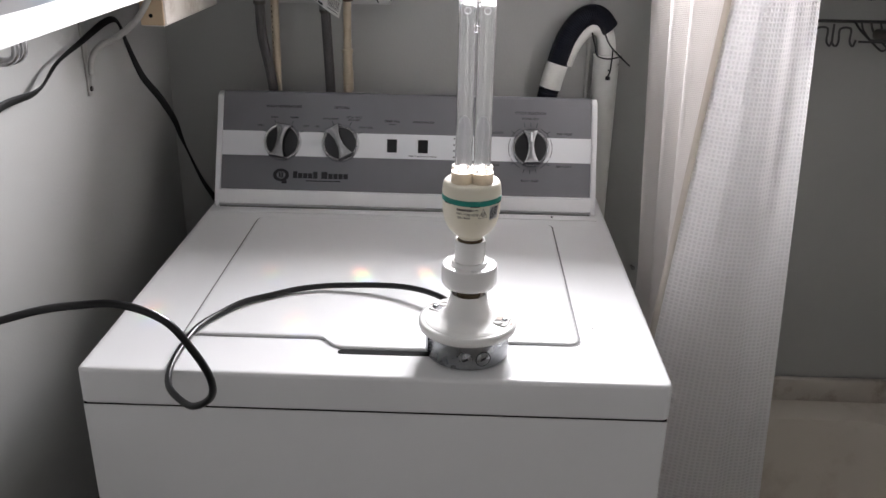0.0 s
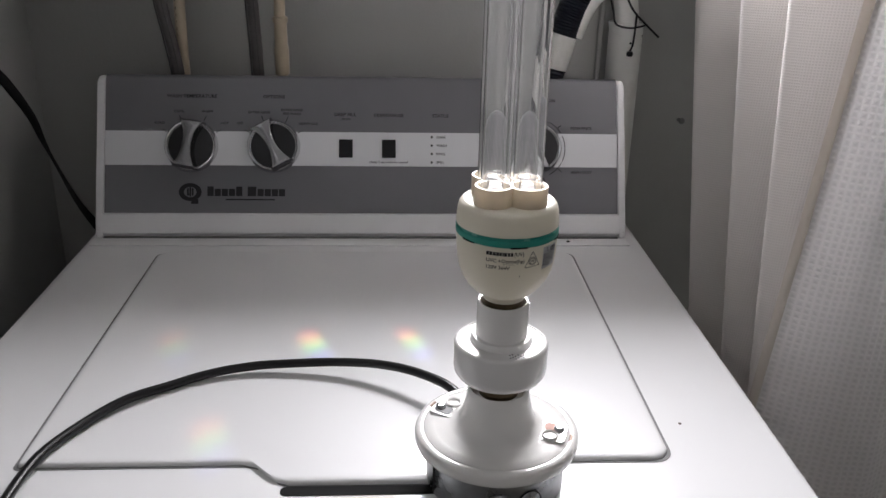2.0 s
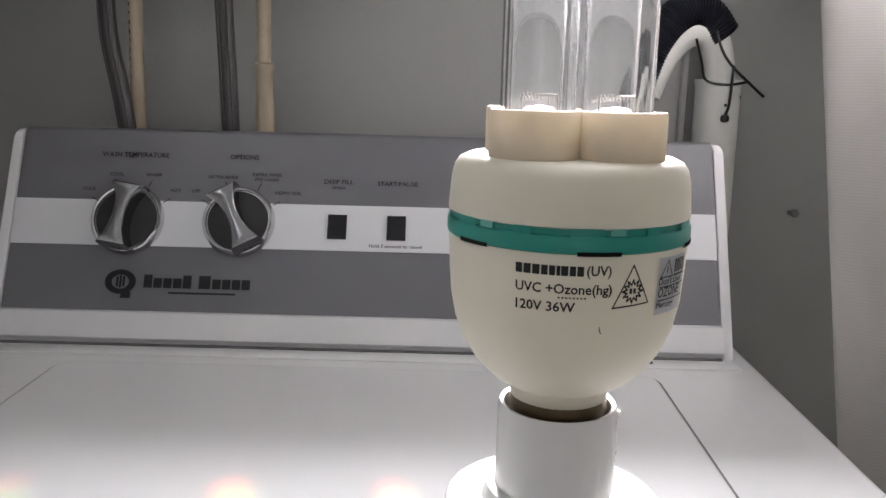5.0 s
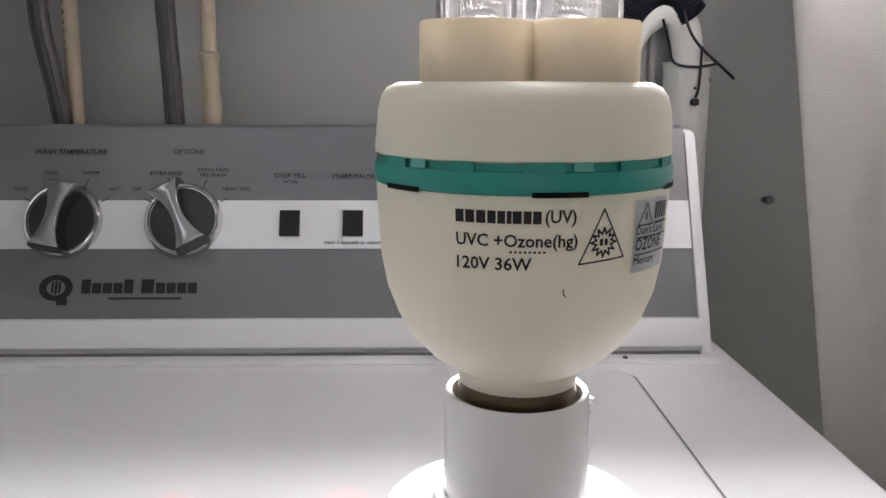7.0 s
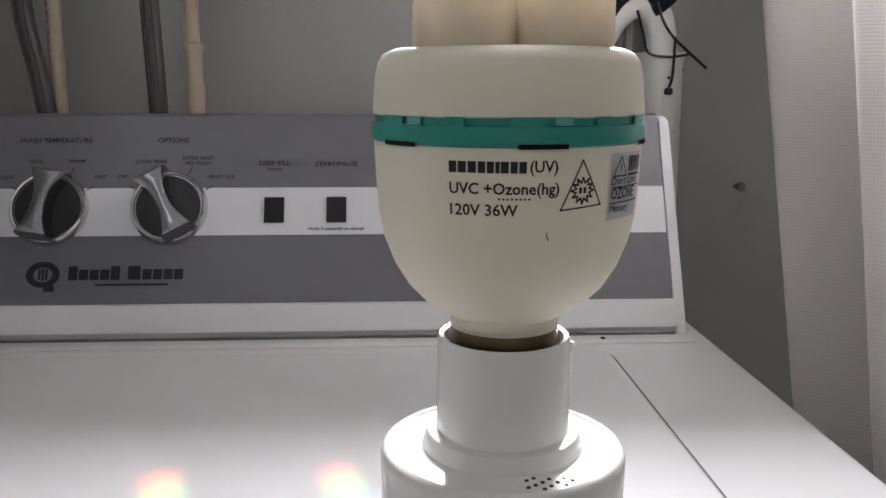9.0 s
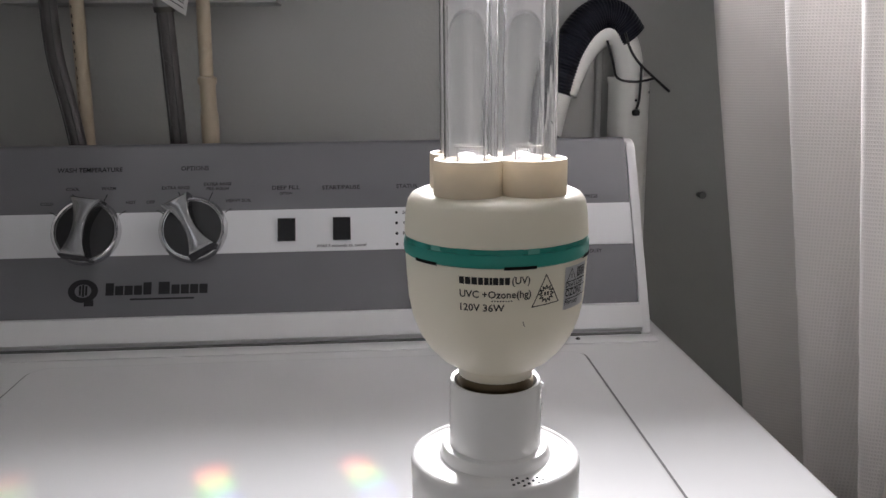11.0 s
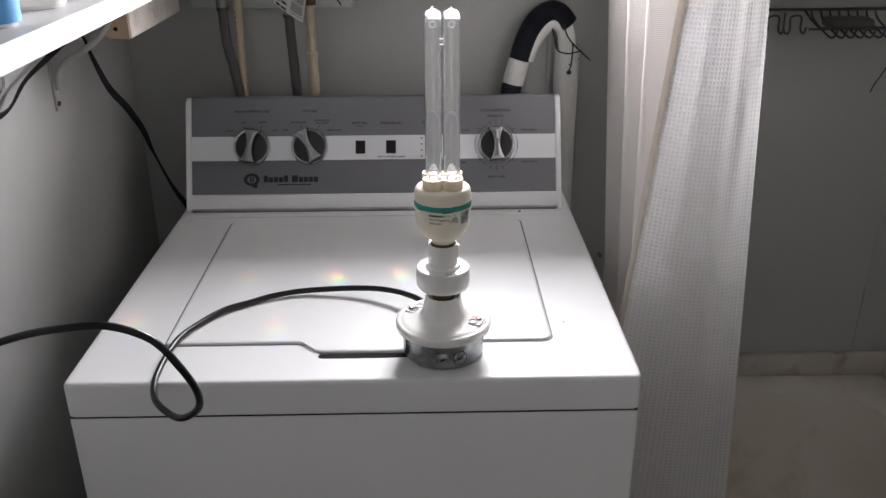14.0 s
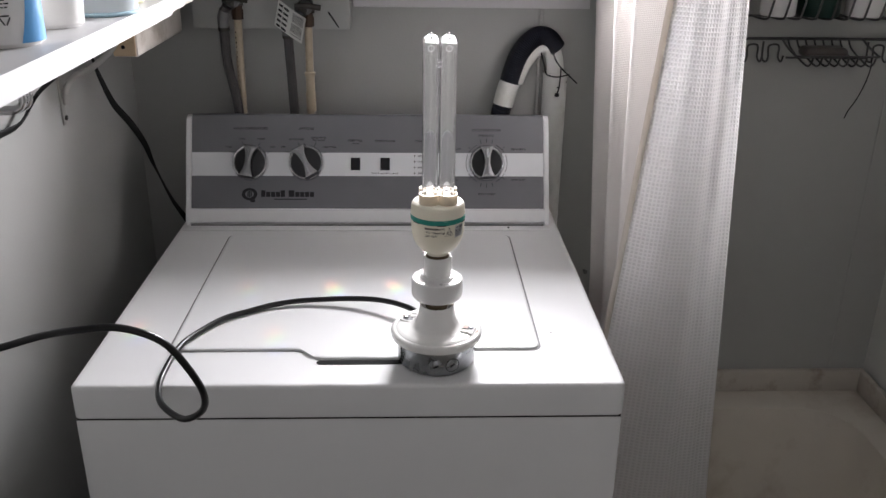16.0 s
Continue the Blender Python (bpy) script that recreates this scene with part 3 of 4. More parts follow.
ticks(-0.207, 0.0966, 0.033, 0.040, (65, 112, 30, 150))
ticks(-0.1095, 0.0966, 0.033, 0.040, (65, 112, 30, 150))
ticks(0.208, 0.0966, 0.036, 0.043, (90, 105, 75, 42, 138, -42, -138, -75, -90, -105))
arcs(0.208, 0.0966, 0.036, ((30, 62), (118, 150), (-25, 25), (155, 205), (-62, -30), (-150, -118)))


def push_button(u, v):
    part("push_button", prism([(u - 0.0083, v - 0.011), (u + 0.0083, v - 0.011), (u + 0.0083, v + 0.011), (u - 0.0083, v + 0.011)], 0.0015, 0.0042, PM), "button", console, "black push button", smooth=False)


push_button(-0.0232, 0.0946)
push_button(0.0287, 0.0946)


def dial(u, v, turn):
    """A chrome dial: skirt, dark halves and a waisted grip."""
    base = PM @ Matrix.Translation((u, v, 0.002)) @ Matrix.Rotation(radians(turn), 4, "Z")
    k = part("dial", lathe([(0, 0), (0.0312, 0), (0.0318, 0.002), (0.0312, 0.006), (0.0292, 0.0085), (0.0278, 0.0078), (0.0272, 0.0060), (0, 0.0060)], segs=48), "chrome", console, "chrome dial")
    k.matrix_basis = base
    part("dark_inset", lathe([(0, 0.0062), (0.0268, 0.0062), (0.0262, 0.0072), (0, 0.0085)], segs=40), "knobdark", k)
    out, n = [], 14
    for i in range(n + 1):
        yy = -0.0285 + 0.057 * i / n
        out.append((0.0056 + 0.0088 * (yy / 0.0285) ** 2, yy))
    loop = out + [(-x, y) for x, y in reversed(out)]
    part("grip", stacked([[(x * f, y * g, z) for x, y in loop] for f, g, z in ((1, 1, 0.0065), (0.97, 0.985, 0.018), (0.93, 0.965, 0.0238), (0.84, 0.94, 0.0262), (0.62, 0.89, 0.0272))]), "grip", k)


dial(-0.2070, 0.0966, -9)
dial(-0.1095, 0.0966, 28)
dial(0.2080, 0.0966, 2)
part("pointer", prism([(0.2068, 0.104), (0.2094, 0.104), (0.2094, 0.119), (0.2068, 0.119)], 0.0288, 0.0298, PM), "band", console, smooth=False)

# ---- ultraviolet lamp in its stacked sockets ----
AX, AY, TOP = 0.1070, 0.0618, 0.9184
box_thing = thing("outlet_box", "round galvanised steel outlet box standing on the lid edge", "electrical box")
part("shell", lathe([(0, 0), (0.0440, 0), (0.0465, 0.0012), (0.0478, 0.004), (0.0480, 0.0325), (0.0468, 0.0325), (0.0466, 0.004), (0, 0.003)], segs=64), "zinc", box_thing)
for a in (-92, -68):
    kx, ky = 0.0478 * math.cos(radians(a)), 0.0478 * math.sin(radians(a))
    ko = part("knockout", lathe([(0, 0), (0.0082, 0), (0.0082, 0.0006), (0.0070, 0.0014), (0, 0.0012)], segs=24), "zinc", box_thing)
    ko.matrix_basis = Matrix.Translation((kx, ky, 0.015)) @ Matrix.Rotation(radians(a + 90), 4, "Z") @ Matrix.Rotation(radians(90), 4, "X")
    rim = part("knockout_rim", lathe([(0.0082, 0), (0.0089, 0.0), (0.0089, 0.0009), (0.0082, 0.0009)], segs=24, closed=True), "ink" if a > -80 else "zinc", box_thing)
    rim.matrix_basis = ko.matrix_basis
    pr = part("pry_slot", box(-0.0035, 0.0035, -0.0012, 0.0012, 0.0008, 0.0019, 0.0004, 1), "ink", box_thing)
    pr.matrix_basis = ko.matrix_basis @ Matrix.Rotation(radians(25), 4, "Z")
part("seam_slot", box(-0.0008, 0.0008, -0.0006, 0.0006, 0.008, 0.030, 0), "ink", box_thing).location = (0.0482 * math.cos(radians(205)), 0.0482 * math.sin(radians(205)), 0)
box_thing.matrix_basis = pose(AX, AY, TOP + 0.0003)

holder = thing("lampholder", "white porcelain keyless lampholder on the outlet box", "lampholder")
part("dish", lathe([(0.0, 0.0), (0.050, 0.0), (0.0538, 0.0008), (0.0556, 0.0025), (0.0562, 0.0050), (0.0562, 0.0086), (0.0553, 0.0106), (0.0534, 0.0117), (0.0512, 0.0121), (0.0503, 0.0116), (0.0494, 0.0123), (0.043, 0.0130), (0.0330, 0.0141), (0.0285, 0.0163), (0.0258, 0.0205), (0.0238, 0.0265), (0.0222, 0.0330), (0.0212, 0.0380), (0.0206, 0.0425), (0.0197, 0.0438), (0.0182, 0.0425), (0.0174, 0.030), (0.0, 0.030)], segs=72), "porcelain", holder)
for a, well in ((146, "ink"), (-18, "rust")):
    at = Matrix.Rotation(radians(a), 4, "Z")
    pad = part("boss", prism(rounded(0.0300, 0.0478, -0.0105, 0.0125, 0.0035, 4), 0.0110, 0.0144, m_id), "porcelain", holder, "raised porcelain screw boss")
    pad.matrix_basis = at
    part("recess", prism(rounded(0.0325, 0.0455, 0.0005, 0.0100, 0.0042, 5), 0.0143, 0.0147, m_id), well, holder, "open screw recess", smooth=False).matrix_basis = at
    part("recess_lip", lathe([(0.0044, 0), (0.0056, 0), (0.0058, 0.0010), (0.0050, 0.0016), (0.0044, 0.0010)], segs=24, closed=True), "whiteplastic", holder).matrix_basis = at @ Matrix.Translation((0.0375, -0.0050, 0.0143))
    head = at @ Matrix.Translation((0.0425, 0.0040, 0.0146))
    part("screw", lathe([(0, 0), (0.0036, 0), (0.0035, 0.0014), (0.0026, 0.0024), (0, 0.0027)], segs=18), "zinc", holder, "plated screw head").matrix_basis = head
    part("screw_slot", box(-0.0027, 0.0027, -0.0004, 0.0004, 0.0022, 0.0029), "ink", holder).matrix_basis = head @ Matrix.Rotation(radians(35), 4, "Z")
    part("terminal_plate", box(0.0500, 0.0525, -0.0040, 0.0050, 0.0090, 0.0122, 0.0006, 1), "copper", holder).matrix_basis = at
holder.matrix_basis = pose(AX, AY, TOP + 0.0326)

adaptor = thing("socket_adaptor", "white plastic round screw-in socket adaptor with sensor holes", "socket adaptor")
Z0 = 0.9905
part("screw_shell", lathe([(0, 0.0), (0.0135, 0.0), (0.0140, 0.003), (0.0128, 0.005), (0.0140, 0.007), (0.0128, 0.009), (0.0140, 0.012), (0.0128, 0.0145), (0, 0.0145)], segs=40), "brass", adaptor)
part("drum", lathe([(0, 0.0120), (0.0165, 0.0120), (0.0240, 0.0128), (0.0282, 0.0148), (0.0303, 0.0178), (0.0309, 0.0205), (0.0311, 0.0378), (0.0307, 0.0392), (0.0297, 0.0400), (0.0287, 0.0401), (0.0282, 0.0393), (0.0212, 0.0395), (0.0203, 0.0398), (0.0199, 0.0424), (0.0190, 0.0438), (0.0168, 0.0442), (0.0166, 0.0675), (0.0162, 0.0688), (0.0150, 0.0685), (0.0148, 0.047), (0, 0.047)], segs=72), "whiteplastic", adaptor)
b = bmesh.new()
for i in range(-3, 4):
    for j in range(4):
        if (i + j) % 2 == 0:
            hx, hy = 0.0018 * i + 0.0085, -0.0212 - 0.0017 * j + 0.00012 * i * i
            lathe([(0, 0.0), (0.00055, 0.0), (0.00055, 0.0003), (0, 0.0003)], hx, hy, 8, bm=b)
holes = part("sensor_holes", b, "ink", adaptor)
holes.location.z = 0.03935
part("burr", tube([(0.0168, 0.001, 0.050), (0.0172, 0.0006, 0.056), (0.0168, 0.001, 0.061), (0.0173, 0.0008, 0.066)], 0.0006, 6, 5, ripple=0.4), "whiteplastic", adaptor)
adaptor.matrix_basis = pose(AX, AY, Z0)

bulb = thing("uv_lamp", "clear four-tube ultraviolet lamp with cream base and teal ring", "lamp")
part("screw_base", lathe([(0, 1.046), (0.0132, 1.046), (0.0138, 1.050), (0.0128, 1.052), (0.0138, 1.055), (0.0132, 1.060), (0, 1.060)], AX, AY, 40), "brass", bulb)
# silhouette of the lower shell
SHELL = [(0.0, 1.0570), (0.0132, 1.0575), (0.0138, 1.0620), (0.0160, 1.0632), (0.0198, 1.0655), (0.0239, 1.0698), (0.0271, 1.0750), (0.0295, 1.0812), (0.0308, 1.0880), (0.0313, 1.0950), (0.0317, 1.1030), (0.0317, 1.1043), (0.0308, 1.1046), (0, 1.1046)]
shell = part("lower_shell", lathe(SHELL, AX, AY, 96), "cream", bulb, "rounded cream plastic base")
part("ring", lathe([(0.0300, 1.1036), (0.0315, 1.1042), (0.0321, 1.1047), (0.0322, 1.1053), (0.0322, 1.1080), (0.0319, 1.1086), (0.0311, 1.1088), (0.0311, 1.1107), (0.0300, 1.1107)], AX, AY, 96, closed=True), "teal", bulb, "teal plastic ring")


def vent(a0, a1, z0, z1, name, material):
    """A dark notch in the ring's edge, or a post across its groove, from a0 to a1 degrees of the girth."""
    b = bmesh.new()
    n_ = 8
    low = [[b.verts.new((AX + r * math.cos(radians(a0 + (a1 - a0) * k / n_)), AY + r * math.sin(radians(a0 + (a1 - a0) * k / n_)), z)) for k in range(n_ + 1)] for r, z in ((0.0310, z0), (0.03235 if z0 < 1.107 else 0.0318, z0), (0.03235 if z0 < 1.107 else 0.0318, z1), (0.0310, z1))]
    for u, v in zip(low, low[1:]):
        for k in range(n_):
            b.faces.new((u[k], u[k + 1], v[k + 1], v[k]))
    part(name, b, material, bulb, smooth=False)


for i in range(6):
    vent(60 * i - 93, 60 * i - 74, 1.1041, 1.1051, "vent_slot", "seam")
    vent(60 * i - 121, 60 * i - 113, 1.1086, 1.1108, "ring_post", "teal")
    vent(60 * i - 96, 60 * i - 82, 1.1086, 1.1108, "ring_post", "teal")
    # see-through slots: their brightness is put into the colour
    vent(60 * i - 79, 60 * i - 72, 1.1088, 1.1106, "vent_window", "slotlight")
part("upper_shell", lathe([(0, 1.1100), (0.0305, 1.1100), (0.0319, 1.1106), (0.0319, 1.1120), (0.0313, 1.1192), (0.0306, 1.1222), (0.0293, 1.1241), (0.0270, 1.1251), (0.0, 1.1255)], AX, AY, 96), "cream", bulb)
OFF, TO, RT = 0.0105, 0.0097, 0.0090
for sx in (-1, 1):
    for sy in (-1, 1):
        cx, cy = AX + sx * OFF, AY + sy * OFF
        cup = part("tube_cup", lathe([(0.0116, 1.1245), (0.0118, 1.1255), (0.0118, 1.1362), (0.0115, 1.1370), (0.0104, 1.1370), (0.0101, 1.1360), (0.0101, 1.1257), (0.0, 1.1257)], cx, cy, 40), "capcream", bulb, "cream tube cup")
        cx, cy = AX + sx * TO, AY + sy * TO
        prof = [(RT, 1.1260), (RT, 1.3040), (RT * 0.96, 1.3078), (RT * 0.80, 1.3104), (RT * 0.45, 1.3120), (0.0019, 1.3124), (0.0016, 1.3146), (0.0, 1.3152),
                (0.0, 1.3108), (RT * 0.42, 1.3108), (RT * 0.76, 1.3094), (RT * 0.91, 1.3066), (RT * 0.94, 1.3030), (RT * 0.94, 1.1268), (RT * 0.95, 1.1260)]
        part("tube", lathe(prof, cx, cy, 36, closed=True), "quartz", bulb, "clear quartz tube").visible_shadow = False
        # white stem added to imitate the glow at the tube's base
        part("base_glow_stem", lathe([(0.0, 1.1262), (0.0074, 1.1262), (0.0070, 1.1300), (0.0046, 1.1345), (0.0034, 1.1378), (0.0, 1.1384)], cx, cy, 24), "frosted", bulb, "frosted white glass stem, added for the bright tube base")
        b = tube([(cx - 0.0045, cy, 1.1255), (cx - 0.0045, cy, 1.1405)], 0.0003, 6, 1)
        tube([(cx + 0.0045, cy, 1.1255), (cx + 0.0045, cy, 1.1405)], 0.0003, 6, 1, bm=b)
        coil = [(cx - 0.0045 + 0.009 * i / 40, cy + 0.0007 * math.cos(i * 1.6), 1.1405 + 0.0007 * math.sin(i * 1.6)) for i in range(41)]
        tube(coil, 0.00022, 5, 1, bm=b)
        part("filament", b, "filament", bulb)
        if sy < 0:
            part("tip_bubble", lathe([(0.0028, -0.0003), (0.0033, -0.0004), (0.0036, 0.0), (0.0033, 0.0004), (0.0028, 0.0003)], segs=20, closed=True), "frosted", bulb, "small blown ring mark").matrix_basis = pose(cx, cy - RT * 0.975, 1.3022, 90)
for z in (1.2870, 1.2812):
    part("bridge", tube([(AX - TO + RT * 0.8, AY - TO, z), (AX, AY - TO, z + 0.0005), (AX + TO - RT * 0.8, AY - TO, z)], 0.0017, 10, 4), "quartz", bulb)


def shell_r(z):
    for (r0, z0), (r1, z1) in zip(SHELL, SHELL[1:]):
        if z0 <= z <= z1 and z1 > z0:
            return r0 + (r1 - r0) * (z - z0) / (z1 - z0)
    return 0.0317


def wrap(b, ang, z, lift):
    """Bends a flat outline (u along the girth, v up) onto the lower shell."""
    for q in b.verts:
        zz = z + q.co.y
        r = shell_r(zz) + lift
        a = radians(ang) + q.co.x / 0.0317
        q.co = Vector((AX + r * math.sin(a), AY - r * math.cos(a), zz))
    return b


def grid_rect(u0, u1, v0, v1, nu=8, nv=4, bm=None):
    b = bm or bmesh.new()
    vs = [[b.verts.new((u0 + (u1 - u0) * i / nu, v0 + (v1 - v0) * j / nv, 0)) for i in range(nu + 1)] for j in range(nv + 1)]
    for j in range(nv):
        for i in range(nu):
            b.faces.new((vs[j][i], vs[j][i + 1], vs[j + 1][i + 1], vs[j + 1][i]))
    return b


for i, wd in enumerate((15, 16, 16, 14, 13, 8, 15, 13, 14)):
    u0 = sum((15, 16, 16, 14, 13, 8, 15, 13, 14)[:i]) * 0.000135
    part("letter_bar", wrap(grid_rect(u0, u0 + wd * 0.000112, -0.0012, 0.0012, 2, 2), -29.3, 1.1004, 0.0002), "ink", shell, smooth=False)
part("lettering", wrap(words("(UV)", 0.0034, 0.0060), 1.6, 1.1006, 0.0002), "ink", shell, smooth=False)
part("lettering", wrap(words("UVC +Ozone(hg)", 0.0034, 0.0235), -29.2, 1.0960, 0.0002), "ink", shell, smooth=False)
part("lettering", wrap(words("120V 36W", 0.0034, 0.0147), -29.1, 1.0915, 0.0002), "ink", shell, smooth=False)
b = bmesh.new()
for i in range(8):
    grid_rect(0.0105 + 0.0009 * i, 0.0110 + 0.0009 * i, -0.0002, 0.0002, 1, 1, b)
part("dotted_line", wrap(b, -29.2, 1.0938, 0.0002), "ink", shell, smooth=False)


def ribbon(pts, wid, bm):
    for (x0, y0), (x1, y1) in zip(pts, pts[1:]):
        d = Vector((x1 - x0, y1 - y0))
        n = Vector((-d.y, d.x)).normalized() * wid / 2
        e = d.normalized() * wid / 2
        k = 5
        row = []
        for i in range(k + 1):
            p = Vector((x0, y0)) - e + (d + 2 * e) * i / k
            row.append((bm.verts.new((p.x + n.x, p.y + n.y, 0)), bm.verts.new((p.x - n.x, p.y - n.y, 0))))
        for r0, r1 in zip(row, row[1:]):
            bm.faces.new((r0[0], r1[0], r1[1], r0[1]))
    return bm


b = ribbon([(-0.0051, -0.0052), (0.0051, -0.0044), (-0.0003, 0.0052), (-0.0051, -0.0052)], 0.00035, bmesh.new())
star = [((0.0028 if k % 2 == 0 else 0.0017) * math.cos(2 * math.pi * k / 24), -0.0012 + (0.0028 if k % 2 == 0 else 0.0017) * math.sin(2 * math.pi * k / 24)) for k in range(25)]
ribbon(star, 0.0004, b)
for u0 in (-0.0009, 0.0002):
    grid_rect(u0, u0 + 0.0007, -0.0018, -0.0005, 1, 2, b)
part("warning_triangle", wrap(b, 23.4, 1.0965, 0.0002), "ink", shell, smooth=False)
st = part("sticker", wrap(grid_rect(0.0, 0.0135, -0.0075, 0.0070, 14, 8), 37.2, 1.0958, 0.0003), "sticker", shell, "silver warning sticker")
b = ribbon([(0.0008, 0.0020), (0.0058, 0.0020), (0.0034, 0.0062), (0.0008, 0.0020)], 0.0003, bmesh.new())
grid_rect(0.0032, 0.0036, 0.0030, 0.0046, 1, 2, b)
for i in range(6):
    grid_rect(0.0066 + 0.001 * i, 0.0073 + 0.001 * i, 0.0028, 0.0062, 1, 2, b)
grid_rect(0.0066, 0.0126, 0.0018, 0.0023, 6, 1, b)
grid_rect(0.0006, 0.0130, -0.0006, -0.0003, 10, 1, b)
grid_rect(0.0006, 0.0130, -0.0040, -0.0037, 10, 1, b)
part("printed_mark", wrap(b, 37.2, 1.0958, 0.0005), "ink", st, smooth=False)
part("lettering", wrap(words("Don't Look", 0.0024, 0.0110), 38.0, 1.0968, 0.0005), "ink", st, smooth=False)
part("lettering", wrap(words("OZONE", 0.0034, 0.0100), 38.0, 1.0940, 0.0005), "ink", st, smooth=False)
part("lettering", wrap(words("Mercury", 0.0022, 0.0075), 38.0, 1.0908, 0.0005), "ink", st, smooth=False)
part("scuff", wrap(ribbon([(0, 0), (0.0002, -0.0010), (0.0006, -0.0016)], 0.00025, bmesh.new()), 9.0, 1.0865, 0.0002), "valve", shell, smooth=False)

bulb.location.z = 0.0032

# lamp cord: rises from behind the box, lies along the lid, loops over the front edge and leaves to the side
cord = thing("lamp_cord", "black rubber lamp cord looping over the washer edge", "cord")
part("cord", tube([(0.098, 0.104, 0.938), (0.083, 0.142, 0.942), (0.058, 0.171, 0.940), (0.027, 0.191, 0.937), (-0.009, 0.203, 0.933), (-0.047, 0.207, 0.930), (-0.084, 0.206, 0.928), (-0.118, 0.196, 0.9268), (-0.148, 0.178, 0.926), (-0.176, 0.156, 0.927), (-0.198, 0.125, 0.926), (-0.215, 0.086, 0.926), (-0.221, 0.043, 0.923), (-0.221, -0.000, 0.919), (-0.208, -0.039, 0.918), (-0.176, -0.071, 0.919), (-0.148, -0.092, 0.943), (-0.138, -0.114, 0.978), (-0.145, -0.133, 1.019), (-0.165, -0.141, 1.054), (-0.201, -0.145, 1.071), (-0.241, -0.145, 1.069), (-0.280, -0.138, 1.059), (-0.320, -0.139, 1.047), (-0.358, -0.152, 1.040), (-0.391, -0.175, 1.034), (-0.419, -0.207, 1.030), (-0.432, -0.246, 1.025), (-0.437, -0.300, 1.020), (-0.438, -0.40, 1.010), (-0.438, -0.60, 0.99)], 0.0038, 12, 8), "cord", cord)

# ---- pipes, valves and hoses on the back wall ----
def supply(px, zt, hx0, hx1, ball):
    """One beige riser with its stop valve, and the grey hose that hangs from it; zt: top of the riser."""
    t_ = thing("water_pipe", "beige plastic water pipe with dark fitting", "pipe", "water supply pipes")
    part("pipe", tube([(px - 0.004, 0.6790, 0.60), (px - 0.003, 0.6790, 0.95), (px - 0.002, 0.6790, 1.10), (px, 0.6790, zt)], 0.0071, 16, 3), "cpvc", t_)
    for k in range(0 if ball else 14):
        zk = 1.228 - 0.0085 * k
        part("printed_mark", box(px - 0.0052, px - 0.0036, 0.6728, 0.6738, zk - (0.0028 if k % 3 else 0.0015), zk + 0.0012), "ink", t_, smooth=False)
    if ball:
        part("coupling", lathe([(0.0072, 1.085), (0.0090, 1.087), (0.0094, 1.119), (0.0082, 1.124), (0.0083, 1.150), (0.0098, 1.152), (0.0098, 1.157), (0.0072, 1.159)], px - 0.001, 0.6790, 24), "cpvc", t_)
    part("nut", lathe([(0.0080, zt - 0.004), (0.0102, zt - 0.003), (0.0106, zt + 0.012), (0.0090, zt + 0.015), (0.0090, zt + 0.022), (0, zt + 0.022)], px, 0.6790, 8), "copper", t_)
    v = thing("valve", "dark metal stop valve with tee handle", "valve", "water valves")
    zv = zt + 0.032
    part("body", tube([(px, 0.6790, zt + 0.020), (px, 0.6780, zv - 0.004), (px - 0.003, 0.6580, zv + 0.002), (px - 0.010, 0.6500, zv - 0.008)], 0.0118, 14, 5), "valve", v)
    part("bonnet", lathe([(0, 0), (0.0125, 0), (0.0130, 0.006), (0.0100, 0.012), (0, 0.013)], segs=24), "bracketdark", v).matrix_basis = pose(px - 0.002, 0.6580, zv, 90)
    part("wall_stub", tube([(px, 0.6800, zv + 0.004), (px, 0.6893, zv + 0.004)], 0.009, 12, 1), "valve", v)
    part("riser", tube([(px, 0.6790, zv), (px, 0.6790, SH0 - 0.001)], 0.0066, 12, 1), "valve", v)
    part("handle", tube([(px - 0.016, 0.6420, zv + 0.003), (px, 0.6390, zv + 0.005), (px + 0.016, 0.6390, zv + 0.003), (px + 0.027, 0.6400, zv + 0.001)], 0.0062, 12, 5, flat=0.8), "valve", v)
    h = thing("inlet_hose", "grey braided water inlet hose", "hose", "water hoses")
    line = [(px - 0.011, 0.6490, zt + 0.022), (hx0, 0.6550, zt + 0.006), (hx0 - 0.001, 0.6600, zt - 0.02), (hx0, 0.6617, 1.18), (hx0 + (hx1 - hx0) * 0.6, 0.6617, 1.13), (hx1, 0.6617, 1.086), (hx1 + 0.002, 0.6617, 1.02), (hx1 + 0.003, 0.6617, 0.95)]
    part("hose", tube(line, 0.0086, 16, 6), "hose", h)
    fine = curve_points(line, 6)
    for k in (-0.65, 0.5):
        part("stripe", tube([p + Vector((k * 0.0078, -0.0072, 0)) for p in fine[10:]], 0.0010, 6, 1), "hoseline", h)
    for i in range(11, len(fine) - 8, 4):
        p = fine[i]
        part("braid_mark", tube([p + Vector((-0.0045, -0.0078, 0.003)), p + Vector((0.0035, -0.0080, -0.003))], 0.0006, 5, 1), "hoseline", h)
    part("ferrule", tube([fine[3], fine[7], fine[11]], 0.0096, 16, 3), "bracketdark", h, "crimped metal ferrule")
    part("ferrule_ring", tube([fine[11], fine[12]], 0.0104, 16, 1), "valve", h)


